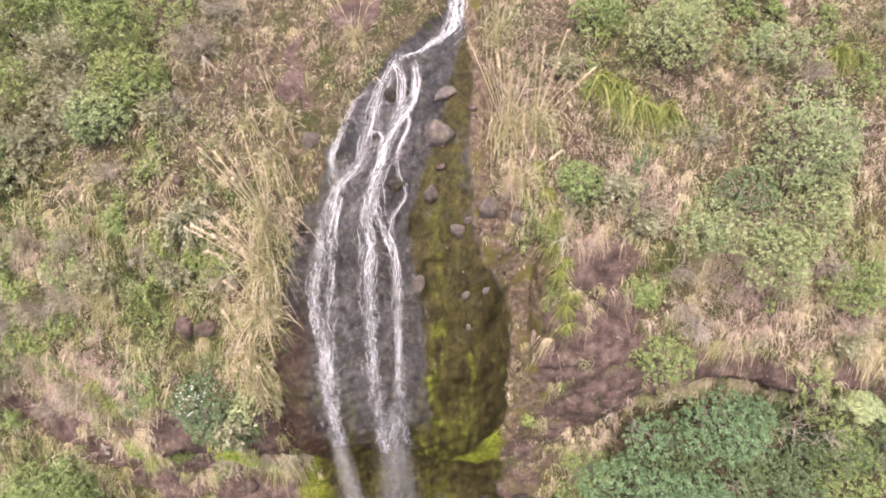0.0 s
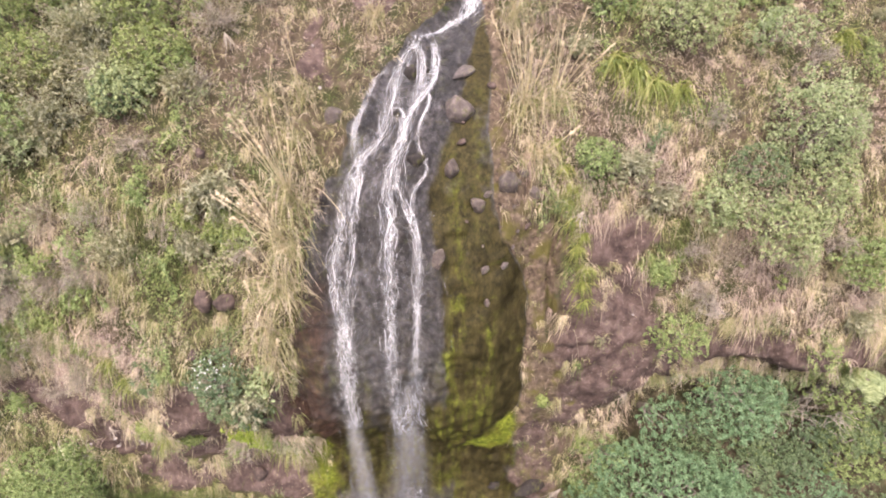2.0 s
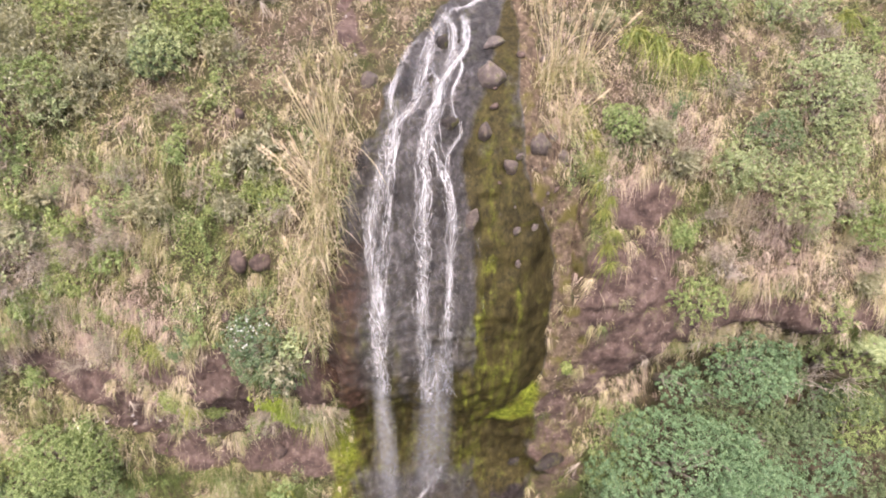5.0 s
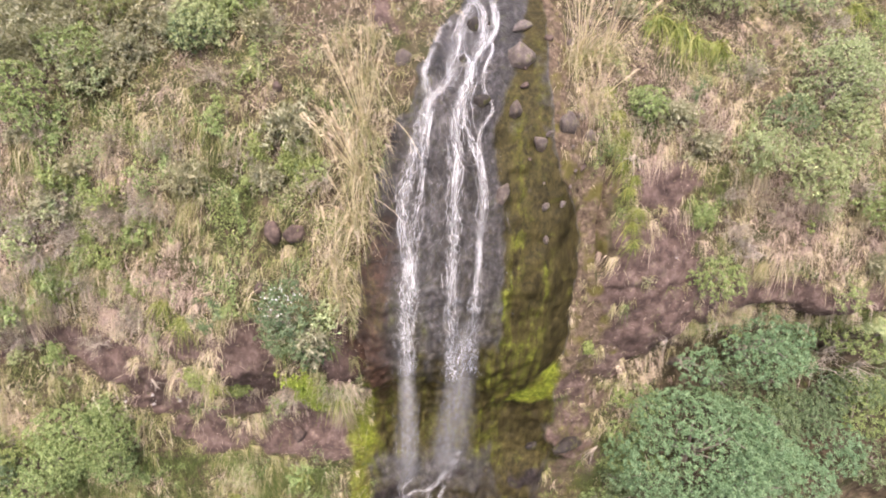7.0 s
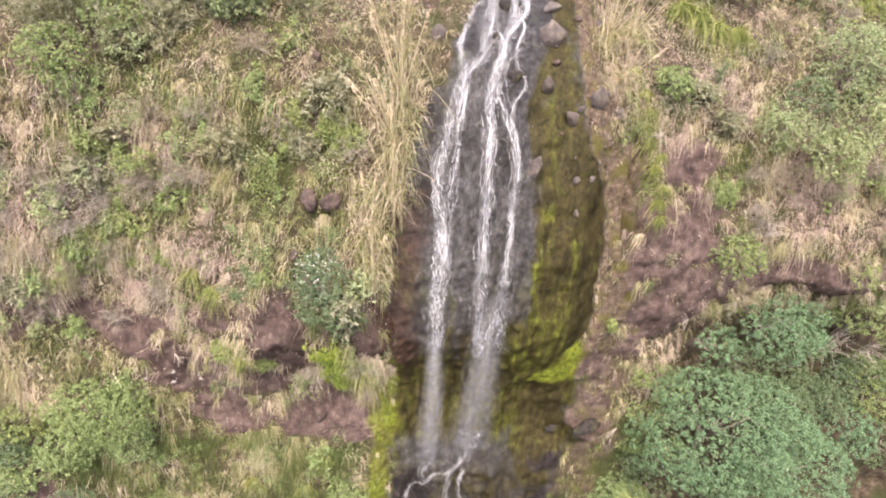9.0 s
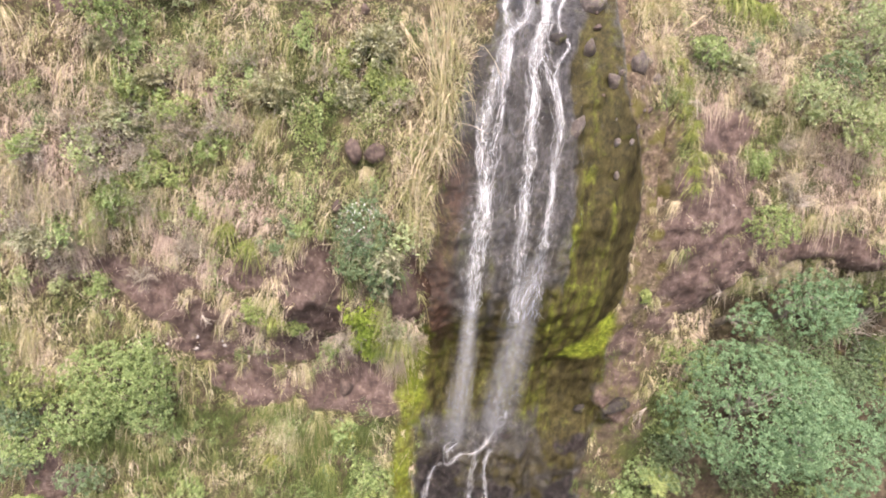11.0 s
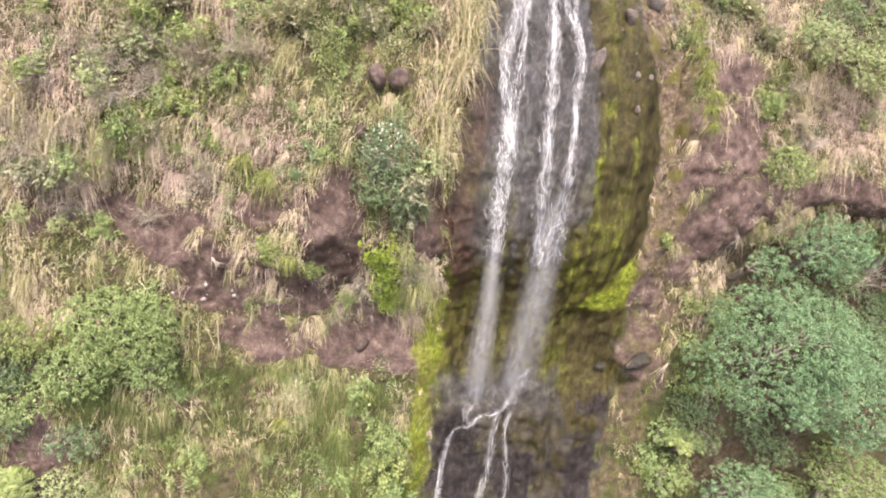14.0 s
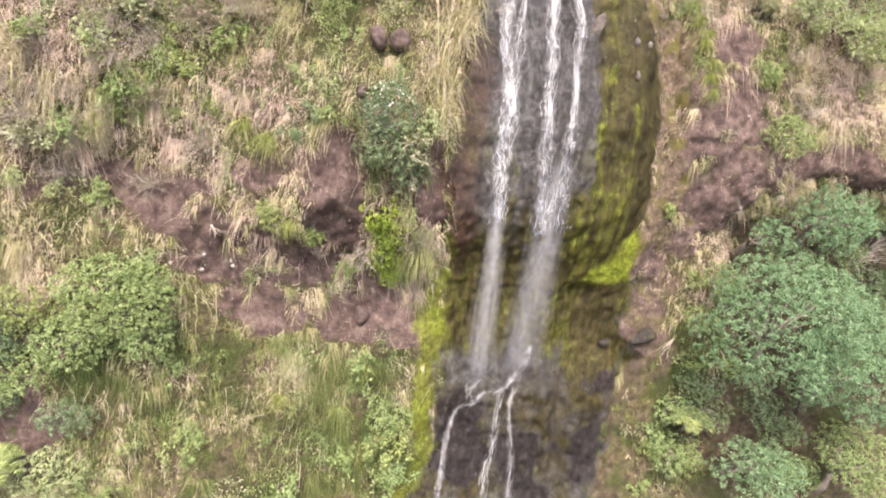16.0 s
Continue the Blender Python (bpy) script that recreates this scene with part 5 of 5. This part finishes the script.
for x, z, r, kind in SHRUBS_RIGHT + SHRUBS_LEFT + SHRUBS_LOW + UNDERSTORY + SCRUB:
    shrub(rng, kind, 0.82 * r if kind == "bright" and r < 0.85 else r, SHRUB_WORDS[kind], "shrubs on the slope", x, z)
# the large domed ones: kind, centre, half sizes
DOMES = [("grey", (9.0, 11.0, 17.25), (1.2, 0.85, 1.25)), ("grey", (9.3, 10.3, 15.95), (0.95, 0.75, 1.0)), ("grey", (6.75, 9.9, 15.75), (0.82, 0.6, 0.75)), ("grey", (8.55, 9.5, 15.05), (0.98, 0.7, 0.85)),
         ("dark", (7.5, 10.45, 16.5), (0.65, 0.5, 0.55)), ("mid", (6.2, 8.6, 12.05), (0.88, 0.55, 0.68)), ("mid", (-13.3, 7.3, 6.45), (1.5, 0.8, 1.25)), ("mid", (-14.4, 7.1, 5.2), (0.95, 0.7, 0.8)), ("mid", (-12.6, 7.2, 5.3), (0.7, 0.6, 0.65))]
for kind, centre, radii in DOMES:
    domed(rng, kind, centre, radii, SHRUB_WORDS[kind], "shrubs on the slope")
flowering = domed(rng, "dark", (-6.4, 7.3, 12.0), (0.68, 0.55, 0.75), "dark green shrub with white flowers on its top", "shrubs on the slope")
d = unit(rng.normal(size=(60, 3)) + np.array([0, -0.6, 1.4]))
pos = d * np.array([0.6, 0.5, 0.65]) + np.array([-6.4, 7.25, 12.1]) - np.array(flowering.matrix_basis.translation)
part("flowers", quads_mesh("flowers", leaf_quads(rng, pos, d, np.full(60, 0.05)), PETAL), PETAL, flowering, "small white flowers")["kind"] = "stuff"
domed(rng, "dark", (-6.25, 7.3, 11.0), (0.85, 0.6, 0.72), SHRUB_WORDS["dark"], "shrubs on the slope")
domed(rng, "dark", (-5.75, 7.4, 10.35), (0.55, 0.5, 0.5), SHRUB_WORDS["dark"], "shrubs on the slope")


# small scrub all over the slopes: a few plants of each kind, set out again and again
seedlings = []
for kind, many in (("bright", 3), ("mid", 3), ("silver", 4), ("dead", 6), ("grey", 2)):
    for k in range(many):
        seedlings.append(shrub(rng, kind, rng.uniform(0.34, 0.5), SHRUB_WORDS[kind], "scrub on the slope", -17.5 + 0.5 * len(seedlings), 20.0))
tries = 0
for k in range(1400):
    x, z = rng.uniform(-18, 13.5), rng.uniform(0.5, 20.0)
    if (-7.7 < x < -5.4 and 12 < z < 14.3) or -5.2 < x < 2.9 or (x > 4.5 and z < 9.5) or cover(np.array([x]), np.array([z]))[0] < 0.8 or fnoise(x * 0.5, z * 0.5, 80.0) < -0.1 + 0.15 * (z < 5.5):
        continue
    tries += 1
    if tries > 130:
        break
    s = rng.uniform(0.6, 1.5)
    pick = int(rng.integers(6)) if z < 6 else int(rng.integers(len(seedlings)))
    copy_thing(seedlings[pick], Matrix.LocRotScale(Vector(on(x, z)), Euler((0, 0, rng.uniform(-0.8, 0.8))), Vector((s, s, s * rng.uniform(0.7, 1.1)))))


def tree(rng, place, centre, radii, label, kind="pohu", leaf=0.05, spacing=0.26, per=48):
    """A coastal tree: trunk, limbs, and a dense domed crown of leafy rosettes."""
    ob = thing("tree", place, label, "tree", "trees in the gully")
    up = np.array(centre) - np.array(place)
    lumps = [(p + up, r) for p, r in lumps_of(rng, radii, 0.3 + 0.18 * min(radii))]
    pts, ways = shell(rng, lumps, spacing)
    bm = bmesh.new()
    fork = up * 0.55 + np.array([0, 0.2, 0])
    tube(bm, [(0, 0.3, -0.4), fork * 0.4 + rng.normal(size=3) * 0.08, fork * 0.75, fork], 0.16, 0.1, 8)
    part("trunk", bm, BARK, ob)
    limbs(rng, ob, [fork + (p - fork) * 0.75 for p, _ in lumps], fork, 0.075, BARK)
    part("crown", rosettes(rng, pts, ways, spacing * 0.46, per, leaf, LEAF[kind], "crown", 0.12), LEAF[kind], ob)
    return ob


# foot on the slope (x, z), middle of the crown, half sizes, kind
# SHADED trees take the dark leaf colour for the deep shade between crowns
BROAD, YOUNG, SHADED = "broad green coastal tree with a domed crown", "yellow-green young tree beside the hollow", "tree between the larger crowns, its shade put into dark leaves"
TREES = [((7.2, 4.0), (6.6, 6.2, 6.6), (2.9, 1.95, 2.4), "pohu", BROAD), ((9.6, 2.6), (9.5, 5.9, 4.9), (1.9, 1.5, 1.75), "pohu", BROAD), ((8.8, 8.0), (8.5, 7.95, 9.7), (1.4, 1.0, 1.05), "pohu", BROAD),
         ((6.4, 7.8), (6.4, 7.9, 8.9), (0.75, 0.6, 0.65), "pohu", BROAD), ((6.6, 0.4), (6.2, 4.6, 1.9), (1.5, 1.0, 1.1), "pohu", BROAD), ((10.5, -0.4), (10.8, 5.2, 1.7), (1.6, 1.2, 1.3), "mid", BROAD),
         ((13.8, 4.6), (13.9, 8.3, 6.4), (1.3, 1.0, 1.2), "mid", BROAD), ((12.4, 3.6), (12.6, 7.2, 5.2), (1.1, 0.9, 1.0), "pohu", BROAD), ((12.4, 8.0), (12.3, 8.5, 9.6), (1.05, 0.75, 0.65), "mid", YOUNG),
         ((13.4, 6.2), (13.4, 8.2, 7.3), (0.75, 0.6, 0.55), "dark", SHADED), ((4.9, 6.4), (4.9, 7.5, 7.5), (0.6, 0.5, 0.6), "mid", YOUNG), ((4.3, 0.4), (4.2, 6.0, 1.4), (0.8, 0.6, 0.7), "mid", YOUNG),
         ((7.8, 7.0), (7.8, 8.0, 7.9), (0.9, 0.6, 0.7), "dark", SHADED), ((10.0, 5.4), (9.9, 7.4, 6.4), (0.9, 0.7, 0.8), "dark", SHADED), ((5.4, 1.6), (5.3, 6.5, 2.9), (0.8, 0.6, 0.65), "dark", SHADED),
         ((15.6, 6.0), (15.4, 8.6, 7.0), (1.2, 0.9, 1.0), "dark", SHADED), ((14.4, 3.5), (14.4, 7.2, 4.6), (1.2, 0.9, 1.0), "dark", SHADED)]
for (bx, bz), centre, radii, kind, words in TREES:
    tree(rng, on(bx, bz), centre, radii, words, kind)


# ---- tall plumed grass ----
def toetoe(rng, place, size, stalks, label, lean=0.0):
    """A big tussock of arching leaves, with straw stalks that carry feathery plumes."""
    ob = thing("plumed_grass", place, label, "grass", "plumed grass clumps")
    n = int(340 * size)
    way = unit(np.stack([lean * 0.4 + rng.normal(size=n) * 0.38, -0.4 + 0.35 * rng.normal(size=n), 1.0 + 0.3 * rng.normal(size=n)], -1))
    base = rng.normal(size=(n, 3)) * np.array([0.2, 0.1, 0.3]) * size
    v = blades(rng, base, way, rng.uniform(0.7, 1.6, n) * size, rng.uniform(0.012, 0.024, n), rng.uniform(0.2, 1.5, n), 5)
    me = quads_mesh("leaves", v, GRASS, {"straw": np.clip(0.58 + 0.13 * rng.normal(size=n), 0, 1)})
    part("leaves", me, GRASS, ob)
    for k in range(stalks):
        d = unit(np.array([lean + 0.17 * rng.normal(), -0.2 + 0.15 * rng.normal(), 1.0]))
        L = rng.uniform(1.4, 2.5) * size
        sag = rng.uniform(0.02, 0.22)
        pts = [d * L * s + np.array([0, 0, -1]) * sag * L * s * s for s in (0, 0.25, 0.5, 0.75, 1.0)]
        bm = bmesh.new()
        tube(bm, pts, 0.011, 0.006, 4)
        st = part("stalk", bm, STALK, ob)
        e = unit(pts[-1] - pts[-2])
        m = 60
        t = rng.random(m)
        pos = pts[-1] - e * 0.05 + e * t[:, None] * rng.uniform(0.3, 0.45)
        w = unit(e + 0.28 * rng.normal(size=(m, 3)))
        pv = blades(rng, pos, w, rng.uniform(0.08, 0.16, m), np.full(m, 0.026), np.full(m, 0.35), 3)
        part("plume", quads_mesh("plume", pv, PLUME), PLUME, st, "feathery cream plume")
    return ob


TALL = [(-4.4, 14.9, 1.05, 13, -0.32), (-4.35, 15.9, 1.1, 14, -0.1), (-5.1, 12.7, 0.95, 3, 0.1), (-4.2, 17.6, 0.7, 3, 0.0), (1.65, 17.3, 1.15, 12, 0.0), (1.5, 18.8, 1.0, 7, 0.0), (2.4, 17.4, 1.0, 9, 0.15),
        (-4.6, 13.9, 1.0, 3, -0.1), (-5.0, 11.9, 0.75, 2, 0.05), (-5.0, 17.6, 0.6, 1, 0.0), (-15.3, 12.2, 0.8, 3, -0.2), (2.0, 16.4, 0.8, 3, 0.1), (-2.4, 18.9, 0.7, 3, 0.1), (-4.3, 16.9, 0.8, 2, 0.05)]
for x, z, size, k, lean in TALL:
    toetoe(rng, on(x, z), size, k, "tall tussock of arching leaves with straw stalks and plumes", lean)


# ---- strap-leaved clumps ----
def flax(rng, place, size, label):
    ob = thing("strap_leaved_plant", place, label, "plant", "strap-leaved clumps")
    n = int(90 + 110 * size)
    way = unit(np.stack([rng.normal(size=n) * 0.7, -0.6 + 0.4 * rng.normal(size=n), 0.7 + 0.35 * rng.normal(size=n)], -1))
    v = blades(rng, rng.normal(size=(n, 3)) * 0.1 * size, way, rng.uniform(0.5, 1.5, n) * size, rng.uniform(0.022, 0.042, n) * min(1, 0.35 + 0.7 * size), rng.uniform(0.6, 1.7, n), 6)
    part("leaves", quads_mesh("leaves", v, FLAX), FLAX, ob)
    return ob


STRAPS = [(4.13, 18.3, 0.9), (4.7, 18.1, 0.9), (5.12, 17.9, 0.85), (5.84, 17.8, 0.75), (2.92, 15.85, 0.41), (3.38, 14.0, 0.45), (2.47, 16.8, 0.38), (10.68, 18.7, 0.8), (-10.03, 11.2, 0.65), (-9.32, 11.0, 0.6),
          (2.95, 15.1, 0.38), (3.30, 13.6, 0.45), (-7.29, 3.0, 0.5), (-8.73, 8.9, 0.45), (-5.25, 8.3, 0.8), (-5.3, 7.9, 0.7), (3.10, 14.5, 0.38), (2.65, 16.3, 0.38), (2.80, 15.5, 0.34), (3.35, 13.2, 0.38), (3.25, 14.8, 0.34), (-9.0, 3.4, 0.45), (-6.6, 4.3, 0.5)]
for x, z, s in STRAPS:
    flax(rng, on(x, z), s, "clump of long arching strap leaves on the slope")


# ---- dead branches, ferns ----
def dead_branch(rng, place, size, way=(0.0, -0.4, 0.8), spread=0.35):
    """Bare bleached twigs that fan out from one foot."""
    ob = thing("dead_branch", place, "bleached dead twigs hanging on the bank", "branch", "dead branches")
    for k in range(10):
        bm = bmesh.new()
        d = unit(np.array(way) + spread * rng.normal(size=3) * np.array([1, 0.4, 1]))
        L = size * rng.uniform(0.55, 1.1)
        pts, p = [], np.zeros(3)
        for s in range(5):
            pts.append(p.copy())
            p = p + d * L / 4
            d = unit(d + 0.22 * rng.normal(size=3))
        tube(bm, pts, 0.010, 0.004, 4)
        part("twig", bm, DEADWOOD, ob)
    return ob


dead_branch(rng, on(3.75, 5.35, 0.15), 0.85, (-0.75, -0.25, -0.7), 0.3)
for k in range(3):
    dead_branch(rng, on(12.2 + 0.35 * k, 8.0 + 0.2 * k, 1.1), 0.95, (0.2, -0.5, 0.6), 0.7)
for k in range(4):
    dead_branch(rng, on(11.3 + 0.3 * k, 7.6 + 0.25 * k, 0.3), 1.4, (0.1, -0.7, 0.5), 0.7)
dead_branch(rng, on(6.9, 10.3, 0.1), 0.8, (-0.8, -0.3, -0.4), 0.5)
dead_branch(rng, on(5.2, 9.9, 0.1), 0.7, (-0.8, -0.2, -0.35), 0.5)
dead_branch(rng, on(-10.9, 8.5, 0.05), 0.5, (0.6, -0.3, -0.5), 0.3)
dead_branch(rng, on(6.9, 12.6, 0.3), 0.7, (0.5, -0.5, 0.5), 0.5)
dead_branch(rng, on(3.2, 15.3, 0.2), 0.7, (-0.5, -0.5, -0.5), 0.4)
dead_branch(rng, on(-9.6, 17.8, 0.5), 0.9, (0.6, -0.6, -0.2), 0.5)
dead_branch(rng, on(-6.4, 18.5, 0.3), 0.9, (0.6, -0.6, -0.4), 0.5)


def tree_fern(rng, place, size, kind="bright"):
    ob = thing("tree_fern", place, "light green tree fern with spreading fronds", "fern", "tree ferns")
    bm = bmesh.new()
    tube(bm, [(0, 0.2, -0.6), (0, 0, -0.2), (0, 0, 0.3)], 0.07, 0.06, 7)
    part("trunk", bm, BARK, ob)
    for k in range(11):
        a = 2 * math.pi * k / 11 + rng.uniform(-0.2, 0.2)
        d = np.array([math.cos(a), math.sin(a) * 0.8 - 0.2, 0.55])
        s = np.linspace(0.1, 1, 34)
        mid = np.array([0, 0, 0.3]) + d * s[:, None] * size + np.array([0, 0, -0.75 * size]) * s[:, None] ** 2
        side = unit(np.cross(d, np.array([0, 0, 1.0])))
        ln = 0.32 * size * np.sin(np.pi * np.clip(s * 0.93 + 0.07, 0, 1)) + 0.02
        pos, w = np.concatenate([mid, mid]), np.concatenate([np.tile(side + 0.4 * d, (34, 1)), np.tile(-side + 0.4 * d, (34, 1))])
        v = blades(rng, pos, unit(w), np.concatenate([ln, ln]), np.full(68, 0.05), np.full(68, 0.25), 3)
        part("frond", quads_mesh("frond", v, LEAF[kind]), LEAF[kind], ob)
    return ob


tree_fern(rng, on(-16.3, 1.7, 0.6), 1.0)
tree_fern(rng, on(4.6, 2.4, 0.5), 0.8)
tree_fern(rng, on(12.3, 10.2, 0.8), 0.8, "grey")
